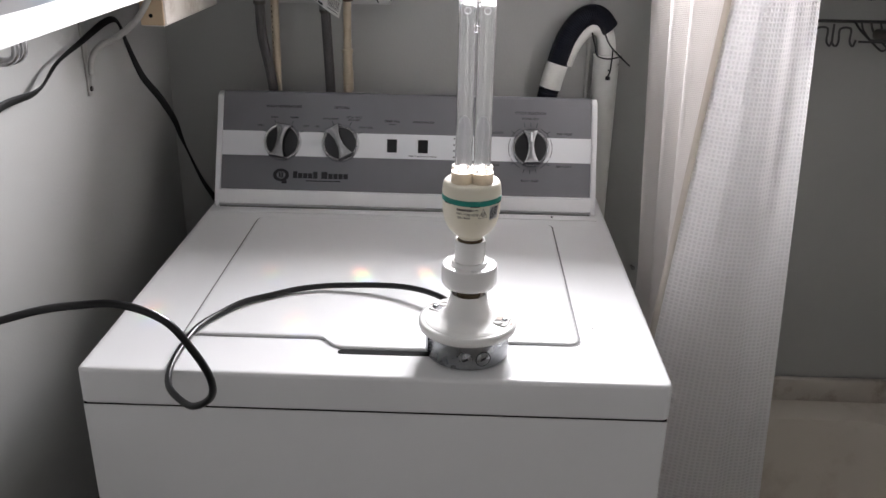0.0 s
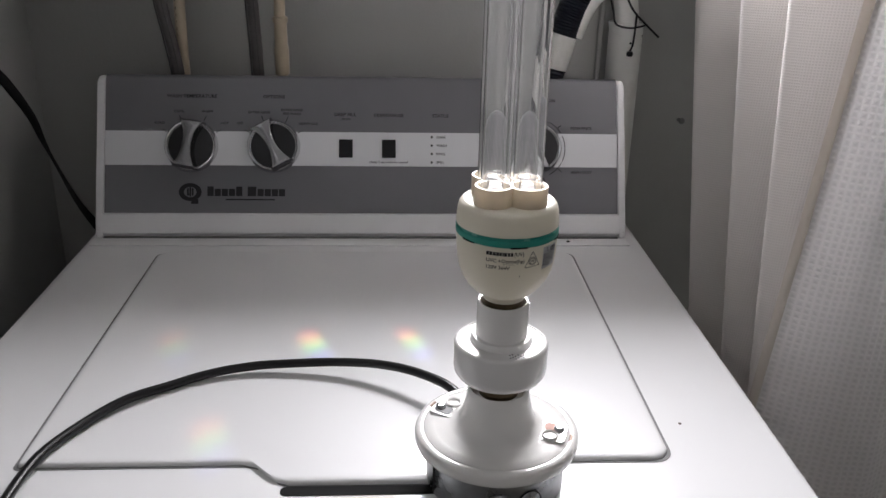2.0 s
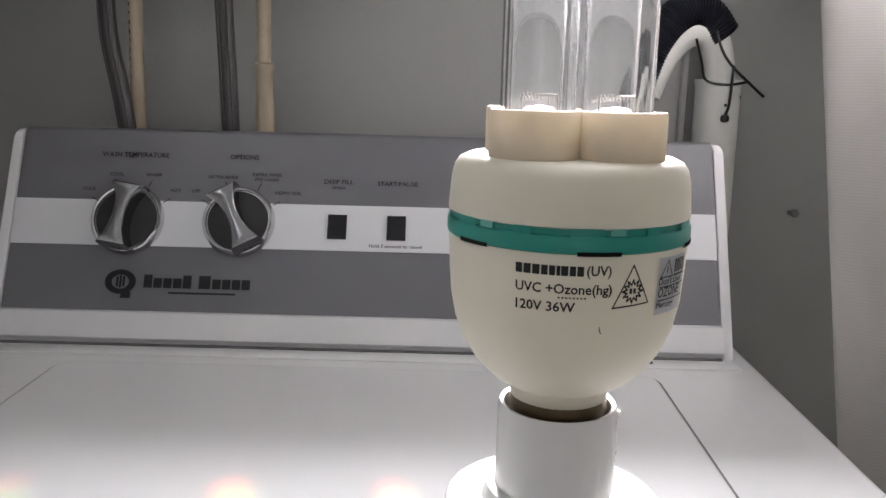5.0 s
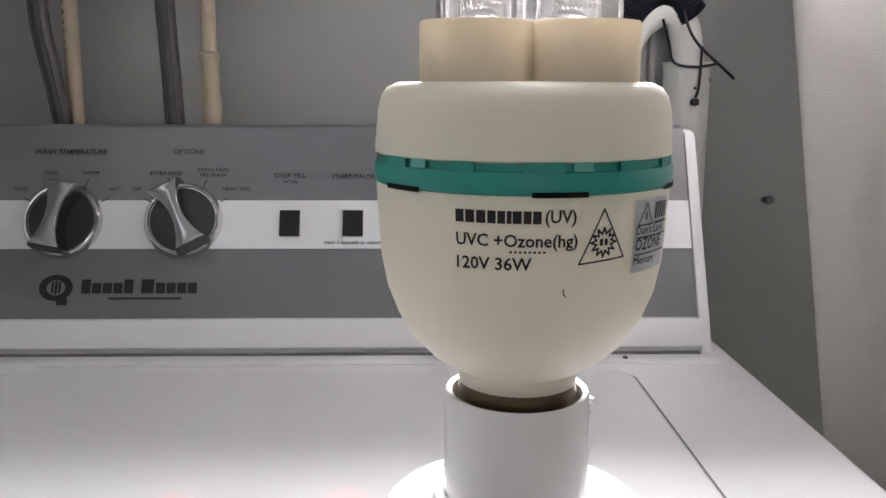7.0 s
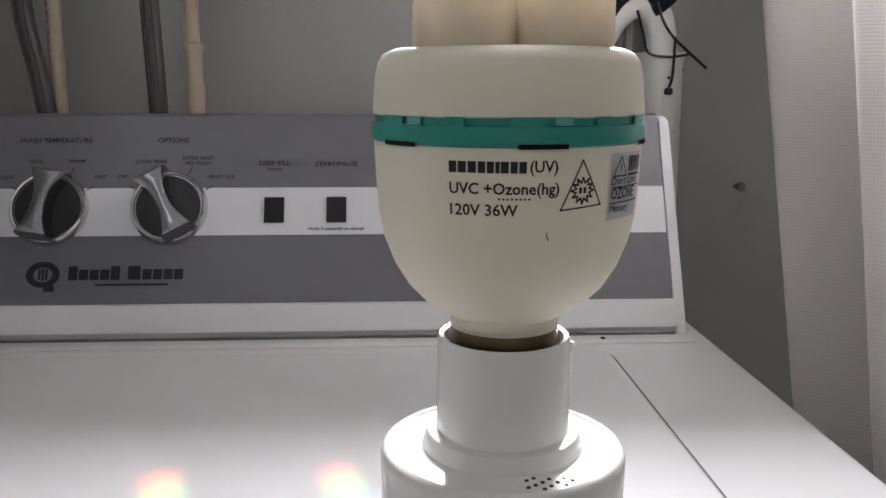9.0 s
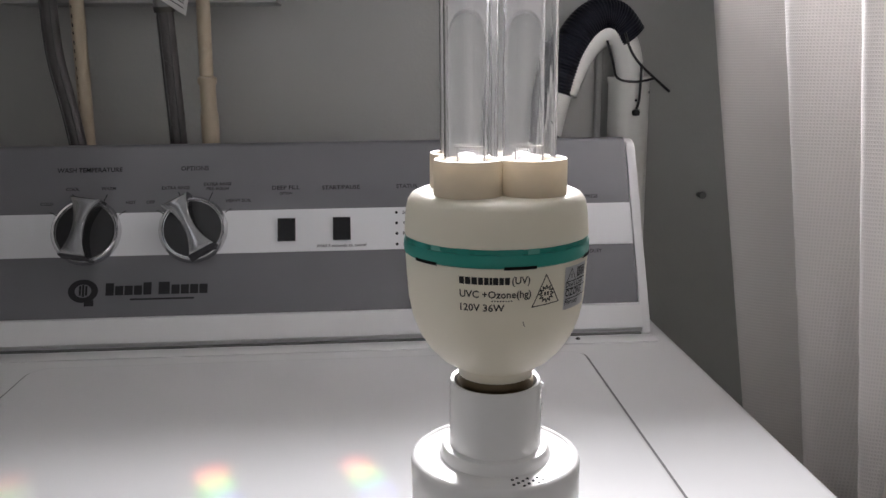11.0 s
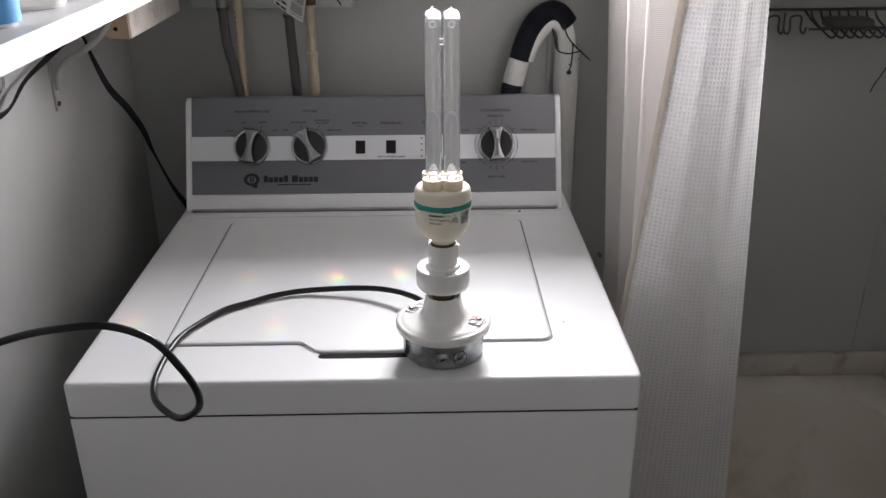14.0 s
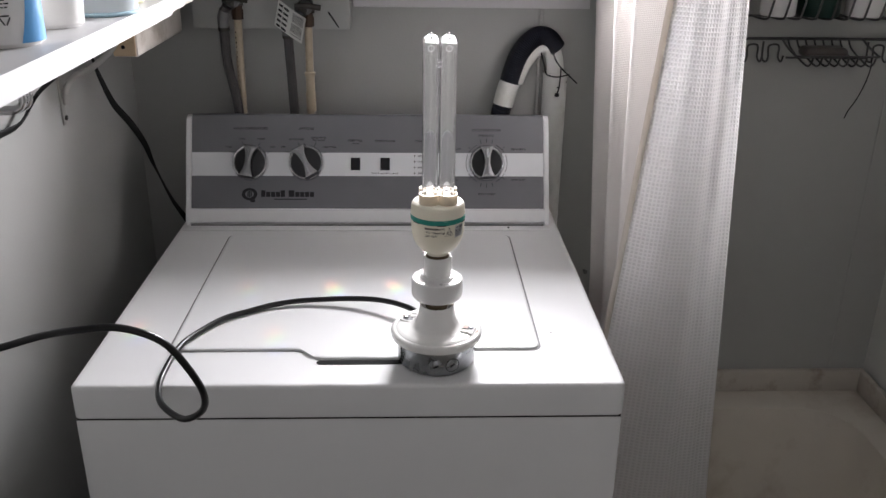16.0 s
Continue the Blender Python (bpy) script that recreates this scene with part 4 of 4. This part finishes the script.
supply(-0.231, 1.2533, -0.2515, -0.2375, False)
supply(-0.1075, 1.2416, -0.1405, -0.1375, True)
tag = thing("paper_tag", "white printed paper tag tied to the valve", "tag")
b = bmesh.new()
tw = [[b.verts.new((-0.1505 + 0.046 * i / 6 - 0.010 * j, 0.632 - 0.010 * math.sin(i / 6 * 2.4) + 0.003 * j, 1.290 - 0.031 * i / 6 - 0.043 * j)) for i in range(7)] for j in (0, 1)]
for i in range(6):
    b.faces.new((tw[0][i], tw[0][i + 1], tw[1][i + 1], tw[1][i]))
bmesh.ops.solidify(b, geom=b.faces[:], thickness=0.0005)
part("sheet", b, "paper", tag)
b = bmesh.new()
for j in range(17):
    for i0, i1 in ((0.06, 0.20), (0.24, 0.42), (0.56, 0.94)):
        if (j % 4 and i0 < 0.5) or (j % 8 == 7):
            continue
        v0 = 0.10 + 0.048 * j
        q = []
        for f, g in ((i0, v0), (i1, v0), (i1, v0 + (0.02 if i0 > 0.5 else 0.085)), (i0, v0 + (0.02 if i0 > 0.5 else 0.085))):
            q.append(b.verts.new((-0.1505 + 0.046 * f - 0.010 * g, 0.632 - 0.010 * math.sin(f * 2.4) + 0.003 * g - 0.0014, 1.290 - 0.031 * f - 0.043 * g)))
        b.faces.new(q)
part("printed_bars", b, "ink", tag, smooth=False)

stand = thing("standpipe", "white plastic drain standpipe against the wall", "pipe")
part("pipe", lathe([(0.0225, 0.3), (0.0225, 1.146), (0.0236, 1.148), (0.0238, 1.153), (0.0205, 1.153), (0.0200, 0.3)], 0.345, 0.7215, 32, closed=True), "pvc", stand)
for a, z in ((-85, 1.128), (-30, 1.136)):
    part("hole", lathe([(0, 0), (0.0016, 0), (0.0016, 0.0008), (0, 0.0008)], segs=8), "ink", stand).matrix_basis = Matrix.Translation((0.345 + 0.0222 * math.cos(radians(a)), 0.7215 + 0.0222 * math.sin(radians(a)), z)) @ Matrix.Rotation(radians(a + 90), 4, "Z") @ Matrix.Rotation(radians(90), 4, "X")
drain = thing("drain_hose", "black corrugated drain hose bent into the standpipe", "hose")
part("lower_hose", tube([(0.236, 0.694, 1.02), (0.242, 0.696, 1.075), (0.2475, 0.697, 1.100)], 0.0178, 20, 12, ripple=0.03), "blackhose", drain)
part("white_sleeve", tube([(0.2465, 0.697, 1.094), (0.2515, 0.698, 1.115), (0.2575, 0.699, 1.137)], 0.0192, 20, 5), "pvc", drain, "white plastic hose sleeve")
part("upper_hose", tube([(0.2565, 0.699, 1.134), (0.263, 0.700, 1.158), (0.273, 0.702, 1.184), (0.289, 0.705, 1.207), (0.309, 0.708, 1.219), (0.328, 0.711, 1.214), (0.343, 0.714, 1.196)], 0.0186, 20, 16, ripple=0.03), "blackhose", drain)
part("guide_sleeve", tube([(0.268, 0.7035, 1.136), (0.278, 0.7055, 1.162), (0.291, 0.708, 1.184), (0.309, 0.711, 1.199), (0.326, 0.714, 1.200), (0.339, 0.716, 1.186), (0.345, 0.717, 1.155), (0.345, 0.717, 1.12)], 0.0158, 20, 8), "pvc", drain, "white hose guide")
drain.location.y = 0.0055
tie = thing("cable_tie", "black cable tie knotted round the standpipe", "cable tie")
part("band", tube([(0.310, 0.690, 1.195), (0.317, 0.690, 1.172), (0.323, 0.691, 1.155), (0.343, 0.688, 1.151), (0.366, 0.698, 1.154)], 0.0013, 8, 6), "cord", tie)
part("strand", tube([(0.330, 0.692, 1.203), (0.336, 0.690, 1.185), (0.346, 0.688, 1.170), (0.362, 0.686, 1.155), (0.379, 0.684, 1.140)], 0.0014, 8, 6), "cord", tie)
part("tail", tube([(0.348, 0.688, 1.170), (0.3475, 0.687, 1.150), (0.346, 0.686, 1.130), (0.343, 0.686, 1.121)], 0.0014, 8, 6), "cord", tie)
part("lock", lathe([(0, -0.004), (0.0038, -0.003), (0.0046, 0.0), (0.0036, 0.003), (0, 0.004)], 0.343, 0.6855, 14), "cord", tie).location.z = 1.118
tie.location = (0.003, 0.009, -0.003)
for x_, y_, z_ in ((0.440, 0.7445, 1.015), (0.435, 0.7445, 0.735)):
    nl = thing("wall_nail", "small dark nail stub in the stained wall", "nail")
    part("shaft", tube([(x_, WALL_B + 0.002, z_), (x_ + 0.001, WALL_B - 0.012, z_ + 0.001)], 0.0028, 8, 1), "bracketdark", nl)
    part("head", lathe([(0, 0), (0.0045, 0), (0.004, 0.002), (0, 0.003)], segs=12), "bracketdark", nl).matrix_basis = pose(x_ + 0.001, WALL_B - 0.0115, z_ + 0.001, 90)

# ---- shower curtain ----
curtain = thing("shower_curtain", "white waffle-weave shower curtain hanging in soft folds", "curtain")


def sheet(name, fn, nu, nv, material, parent, su, sv, label=""):
    b = bmesh.new()
    uvl = b.loops.layers.uv.new("UVMap")
    vs = [[b.verts.new(fn(i / nu, j / nv)) for i in range(nu + 1)] for j in range(nv + 1)]
    for j in range(nv):
        for i in range(nu):
            f = b.faces.new((vs[j][i], vs[j][i + 1], vs[j + 1][i + 1], vs[j + 1][i]))
            for lp, (a, c) in zip(f.loops, ((i, j), (i + 1, j), (i + 1, j + 1), (i, j + 1))):
                lp[uvl].uv = (a / nu * su, c / nv * sv)
    return part(name, b, material, parent, label)


CZ0, CZ1 = 0.14, 2.02


def front_cloth(u, v):
    z = CZ0 + (CZ1 - CZ0) * v
    k = 1.30 - z
    hx, hy = 0.393 - 0.080 * k, 0.198 + 0.03 * k
    nx, ny = 0.493 + 0.064 * k, 0.199 + 0.01 * k
    bulge = (0.026 + 0.008 * math.sin(2.1 * z)) * math.sin(math.pi * u) ** 0.8 + 0.0045 * math.sin(13.0 * u + 1.2 * z) * u + 0.0025 * math.sin(31 * u + 2 * z) * u
    return (hx + (nx - hx) * u, hy + (ny - hy) * u - bulge, z)


sheet("waffle_panel", front_cloth, 70, 110, "waffle", curtain, 0.15, 1.88)


def return_cloth(u, v):
    z = CZ0 + (CZ1 - CZ0) * v
    x0, y0, _ = front_cloth(0.0, v)
    return (x0 + 0.004 + 0.085 * u + 0.004 * math.sin(7 * u), y0 + 0.002 + 0.14 * u, z)


sheet("waffle_return", return_cloth, 20, 60, "waffle", curtain, 0.16, 1.88)
part("hem", tube([front_cloth(0.0, k / 60) for k in range(61)], 0.0058, 8, 1, flat=0.4), "trim", curtain, "stitched beige hem")


def liner_cloth(u, v):
    z = CZ0 + (CZ1 - CZ0) * v
    k = min(max(1.25 - z, -0.12), 0.4)
    y = (0.66 - 0.42 * k) * (1 - u) + (0.250 - 0.08 * k) * u
    c0, c1, c2 = 0.61 - 0.40 * k, 0.455 - 0.30 * k, 0.340 - 0.19 * k
    if y > c1:
        ph = (c0 - y) / (c0 - c1)
    else:
        ph = 1 + (c1 - y) / (c1 - c2)
    fold = (0.5 + 0.5 * math.cos(2 * math.pi * ph)) ** 1.4
    return (0.462 - 0.072 * fold - 0.02 * k + 0.003 * math.sin(26 * u + 3 * z), y, z)


sheet("liner", liner_cloth, 110, 60, "liner", curtain, 0.9, 1.88, "plain cream inner liner")

# ---- bathtub and wire caddy ----
structure("trim_panel_joint", box(0.996, 1.000, WALL_B - 0.003, WALL_B - 0.0005, 0.499, 1.60, 0.001, 1), "wall", "thin joint strip between two surround panels")

tub = thing("bathtub", "worn off-white bathtub with stained rim", "bathtub")
outer = rounded(0.52, ROOM_R - 0.001, -0.80, WALL_B - 0.001, 0.01, 6)
TZ = 0.446


def ring_at(ins, z, r):
    return [(x, y, z) for x, y in rounded(0.52 + ins, ROOM_R - 0.001 - ins, -0.80 + ins, WALL_B - 0.001 - ins, r, 6)]


part("basin", stacked([ring_at(0.0, 0.0, 0.01), ring_at(0.0, TZ - 0.01, 0.01), ring_at(0.004, TZ, 0.012), ring_at(0.055, TZ - 0.001, 0.09), ring_at(0.068, TZ - 0.010, 0.10), ring_at(0.085, TZ - 0.09, 0.11), ring_at(0.115, 0.17, 0.12), ring_at(0.15, 0.13, 0.10)]), "tub", tub)
part("upstand", box(0.53, ROOM_R - 0.001, WALL_B - 0.016, WALL_B - 0.001, TZ, 0.498, 0.004, 2), "caulk", tub, "stained caulked upstand")
part("upstand", box(ROOM_R - 0.016, ROOM_R - 0.001, -0.80, WALL_B - 0.017, TZ, 0.498, 0.004, 2), "caulk", tub)

caddy = thing("shower_caddy", "grey wire shower caddy hanging on the tub wall", "caddy")


def wire(name, pts, r=0.0022, per=5):
    part(name, tube(pts, r, 8, per), "wire", caddy)


CY = 0.726
wire("rail", [(0.66, CY, 1.217), (ROOM_R - 0.004, CY, 1.217)], 0.0028, 1)
for x_ in (0.712, 0.752, 0.952):
    wire("hook", [(x_ - 0.018, CY, 1.212), (x_ - 0.018, CY - 0.004, 1.182), (x_ - 0.013, CY - 0.010, 1.176), (x_ - 0.008, CY - 0.006, 1.184), (x_ - 0.008, CY - 0.004, 1.204), (x_ + 0.010, CY - 0.004, 1.205), (x_ + 0.011, CY - 0.006, 1.184), (x_ + 0.016, CY - 0.010, 1.176), (x_ + 0.021, CY - 0.006, 1.186)], 0.0019)
for i in range(8):
    x_ = 0.796 + 0.0165 * i
    wire("dish_wire", [(x_ - 0.016, CY, 1.216), (x_ - 0.010, CY - 0.006, 1.199), (x_, CY - 0.050, 1.178), (x_ + 0.004, CY - 0.064, 1.180), (x_ + 0.005, CY - 0.070, 1.194)], 0.0018)
for z_, y_ in ((1.196, CY - 0.071), (1.187, CY - 0.030)):
    wire("dish_rail", [(0.768, y_, z_), (0.922, y_, z_)], 0.0020, 1)
for x_ in (0.768, 0.922):
    wire("dish_side", [(x_, CY, 1.217), (x_, CY - 0.030, 1.206), (x_, CY - 0.071, 1.196)], 0.0020, 4)
part("basket_rail", box(0.64, ROOM_R - 0.003, CY - 0.0875, CY - 0.0825, 1.321, 1.333, 0.0012, 2), "railgrey", caddy, "flat grey front rail")
wire("basket_rail", [(0.64, CY - 0.03, 1.262), (ROOM_R - 0.003, CY - 0.03, 1.262)], 0.0022, 1)
for i in range(13):
    x_ = 0.70 + 0.0285 * i
    wire("basket_wire", [(x_ + 0.012, CY - 0.085, 1.326), (x_ + 0.004, CY - 0.083, 1.272), (x_ + 0.001, CY - 0.078, 1.263), (x_ - 0.006, CY - 0.06, 1.262), (x_ - 0.006, CY, 1.262)], 0.0021, 3)
soap = thing("soap_bar", "worn grey soap bar in the wire dish", "soap")
part("bar", box(0.792, 0.872, CY - 0.060, CY - 0.016, 1.190, 1.209, 0.009, 4), "soap", soap)
string = thing("string_loop", "thin dark string hanging from the caddy", "string")
part("string", tube([(0.908, CY - 0.071, 1.197), (0.910, CY - 0.07, 1.175), (0.907, CY - 0.066, 1.145), (0.896, CY - 0.066, 1.115), (0.886, CY - 0.066, 1.097), (0.881, CY - 0.066, 1.082)], 0.0011, 6, 5), "cord", string)


def tub_jar(x_, r, h, material, label, cat):
    j = thing("tub_container", label, cat)
    part("body", lathe([(0, 0), (r * 0.94, 0), (r, 0.004), (r, h * 0.72), (r * 0.93, h * 0.76), (0, h * 0.76)], segs=36), material, j)
    part("lid", lathe([(0, h * 0.76), (r * 0.97, h * 0.76), (r, h * 0.78), (r, h * 0.97), (r * 0.95, h), (0, h)], segs=36), "whiteplastic" if material != "darkgreen" else "darkgreen", j)
    j.matrix_basis = pose(x_, CY - 0.042, 1.2645)
    return j


tub_jar(0.806, 0.038, 0.13, "darkgreen", "dark green plastic bottle in the wire caddy", "bottle")
jar2 = tub_jar(0.892, 0.033, 0.052, "whiteplastic", "small white jar with a printed label", "jar")
part("label_band", lathe([(0.0332, 0.033), (0.0335, 0.033), (0.0335, 0.038), (0.0332, 0.038)], segs=36, closed=True), "red", jar2)
tub_jar(0.953, 0.026, 0.15, "whiteplastic", "white plastic bottle in the wire caddy", "bottle")
lotion = tub_jar(0.7335, 0.0310, 0.17, "whiteplastic", "white plastic bottle with a blue printed label in the caddy", "bottle")
for z_, h_, a0, a1 in ((0.074, 0.011, -128, -82), (0.090, 0.003, -128, -92), (0.096, 0.006, -128, -80)):
    b = bmesh.new()
    for k in range(8):
        q0, q1 = radians(a0 + (a1 - a0) * k / 8), radians(a0 + (a1 - a0) * (k + 1) / 8)
        b.faces.new([b.verts.new((0.0313 * math.cos(a), 0.0313 * math.sin(a), zz)) for a, zz in ((q0, z_), (q1, z_), (q1, z_ + h_), (q0, z_ + h_))])
    part("print", b, "blue", lotion)

# ---- bottles and tubs on the shelves ----
SZ = SH1 + 0.0008


def lathe_thing(name, label, cat, prof, x_, y_, material, squash=1.0, turn=0):
    t_ = thing(name, label, cat)
    part("body", lathe(prof, segs=48), material, t_)
    t_.matrix_basis = pose(x_, y_, SZ, 0, 0, turn) @ Matrix.Diagonal((1, squash, 1, 1))
    return t_


pouch = lathe_thing("detergent_bottle", "white detergent bottle with blue wave and printed text", "bottle", [(0, 0), (0.046, 0), (0.050, 0.004), (0.051, 0.02), (0.050, 0.16), (0.040, 0.20), (0.016, 0.22), (0.016, 0.25), (0, 0.25)], -0.318, -0.058, "whiteplastic", 0.62, 20)
b = bmesh.new()
rows_ = 16
for i in range(rows_):
    for k in range(5):
        q = []
        for da, dz in ((0, 0), (1, 0), (1, 1), (0, 1)):
            zz = 0.004 + 0.16 * (i + dz) / rows_
            st0 = radians(-52 + 12 * math.sin((i + dz) / rows_ * 5))
            a = st0 + (radians(0) - st0) * (k + da) / 5
            q.append(b.verts.new((0.0515 * math.cos(a), 0.0515 * math.sin(a), zz)))
        b.faces.new(q)
bmesh.ops.remove_doubles(b, verts=b.verts[:], dist=1e-5)
part("blue_wave", b, "sky", pouch)
b = bmesh.new()
random.seed(4)
for i in range(36):
    z_ = 0.036 + 0.0033 * i + (0.004 if i > 11 else 0.0) + (0.005 if i > 23 else 0.0)
    s0 = -134.0
    while s0 < -64:
        e = min(s0 + random.uniform(2.0, 7.0), -60)
        for k in range(2):
            q0, q1 = radians(s0 + (e - s0) * k / 2), radians(s0 + (e - s0) * (k + 1) / 2)
            b.faces.new([b.verts.new((0.0516 * math.cos(a), 0.0516 * math.sin(a), zz)) for a, zz in ((q0, z_), (q1, z_), (q1, z_ + 0.0013), (q0, z_ + 0.0013))])
        s0 = e + 1.1
part("printed_bars", b, "knobdark", pouch)
b = bmesh.new()
for k in range(3):
    a0 = 90 + 120 * k
    ribbon([(0.0045 * math.cos(radians(a0 - 45)), 0.0045 * math.sin(radians(a0 - 45))), (0.0045 * math.cos(radians(a0 + 45)), 0.0045 * math.sin(radians(a0 + 45)))], 0.0014, b)
for q in b.verts:
    a = radians(-66) + q.co.x / 0.0516
    q.co = Vector((0.0518 * math.cos(a), 0.0518 * math.sin(a), 0.026 + q.co.y))
part("recycling_mark", b, "knobdark", pouch)

wb = lathe_thing("cleaner_bottle", "white plastic bottle with a green label", "bottle", [(0, 0), (0.040, 0), (0.044, 0.004), (0.045, 0.02), (0.045, 0.17), (0.036, 0.20), (0.015, 0.215), (0.015, 0.24), (0, 0.24)], -0.318, 0.070, "whiteplastic", 0.75)
b = bmesh.new()
for k in range(8):
    q0, q1 = radians(-118 + 56 * k / 8), radians(-118 + 56 * (k + 1) / 8)
    b.faces.new([b.verts.new((0.0455 * math.cos(a), 0.0455 * math.sin(a), zz)) for a, zz in ((q0, 0.045), (q1, 0.045), (q1, 0.15), (q0, 0.15))])
part("label", b, "green", wb, "green paper label")
b = bmesh.new()
for k in range(24):
    b.faces.new([b.verts.new((0.0458 * math.cos(a), 0.0458 * math.sin(a), zz)) for a, zz in ((radians(-84) + rr * math.cos(q) / 0.0458, 0.128 + rr * math.sin(q)) for rr, q in ((0.0, 0.0), (0.014, 2 * math.pi * k / 24), (0.014, 2 * math.pi * (k + 1) / 24)))])
part("seal", b, "amber", wb, "round yellow mark")
for u0, u1, v0, v1 in ((-92, -82, 0.094, 0.104), (-80, -70, 0.094, 0.104), (-96, -68, 0.080, 0.083), (-96, -72, 0.074, 0.077)):
    b = bmesh.new()
    for k in range(4):
        q0, q1 = radians(u0 + (u1 - u0) * k / 4), radians(u0 + (u1 - u0) * (k + 1) / 4)
        b.faces.new([b.verts.new((0.0459 * math.cos(a), 0.0459 * math.sin(a), zz)) for a, zz in ((q0, v0), (q1, v0), (q1, v1), (q0, v1))])
    part("printed_bar", b, "paper" if v0 > 0.09 else "ink", wb)
jar = lathe_thing("storage_tub", "cloudy clear plastic tub with a pale blue bottom rim", "tub", [(0, 0.003), (0.041, 0.003), (0.043, 0.006), (0.044, 0.10), (0.045, 0.13), (0.0432, 0.13), (0.0422, 0.10), (0.041, 0.008), (0, 0.006)], -0.292, 0.178, "cloudy")
part("foot_ring", lathe([(0.036, 0), (0.042, 0), (0.0450, 0.002), (0.0450, 0.004), (0.043, 0.0052), (0.036, 0.0024)], segs=48, closed=True), "paleblue", jar, "pale blue bottom rim")
part("powder", lathe([(0, 0.0065), (0.0405, 0.0065), (0.0412, 0.06), (0.030, 0.066), (0, 0.063)], segs=40), "paper", jar, "white washing powder")
lathe_thing("spray_bottle", "yellowed white plastic bottle", "bottle", [(0, 0), (0.024, 0), (0.027, 0.003), (0.027, 0.10), (0.018, 0.13), (0.011, 0.15), (0.011, 0.18), (0, 0.18)], -0.298, 0.280, "yellowish")
lathe_thing("spray_can", "blue cylindrical spray can", "can", [(0, 0), (0.019, 0), (0.020, 0.002), (0.020, 0.13), (0.012, 0.145), (0.012, 0.16), (0, 0.16)], -0.330, 0.345, "blue")
rb = lathe_thing("plastic_basin", "dark red plastic basin on the shelf corner", "basin", [(0, 0), (0.056, 0), (0.060, 0.004), (0.068, 0.11), (0.073, 0.113), (0.071, 0.117), (0.065, 0.114), (0.057, 0.008), (0, 0.006)], -0.345, 0.600, "red")
rj = lathe_thing("coffee_tin", "red tin with white label lying on the shelf", "tin", [(0, 0), (0.040, 0), (0.042, 0.003), (0.042, 0.11), (0.039, 0.114), (0, 0.114)], -0.215, 0.695, "red")
part("label_band", lathe([(0.0422, 0.016), (0.0425, 0.016), (0.0425, 0.10), (0.0422, 0.10)], segs=40, closed=True), "paper", rj)
bk = thing("tool_case", "black plastic case on the back shelf", "case")
part("case", box(-0.115, 0.022, 0.655, 0.735, SZ - 0.0006, SZ + 0.06, 0.014, 4), "button", bk)
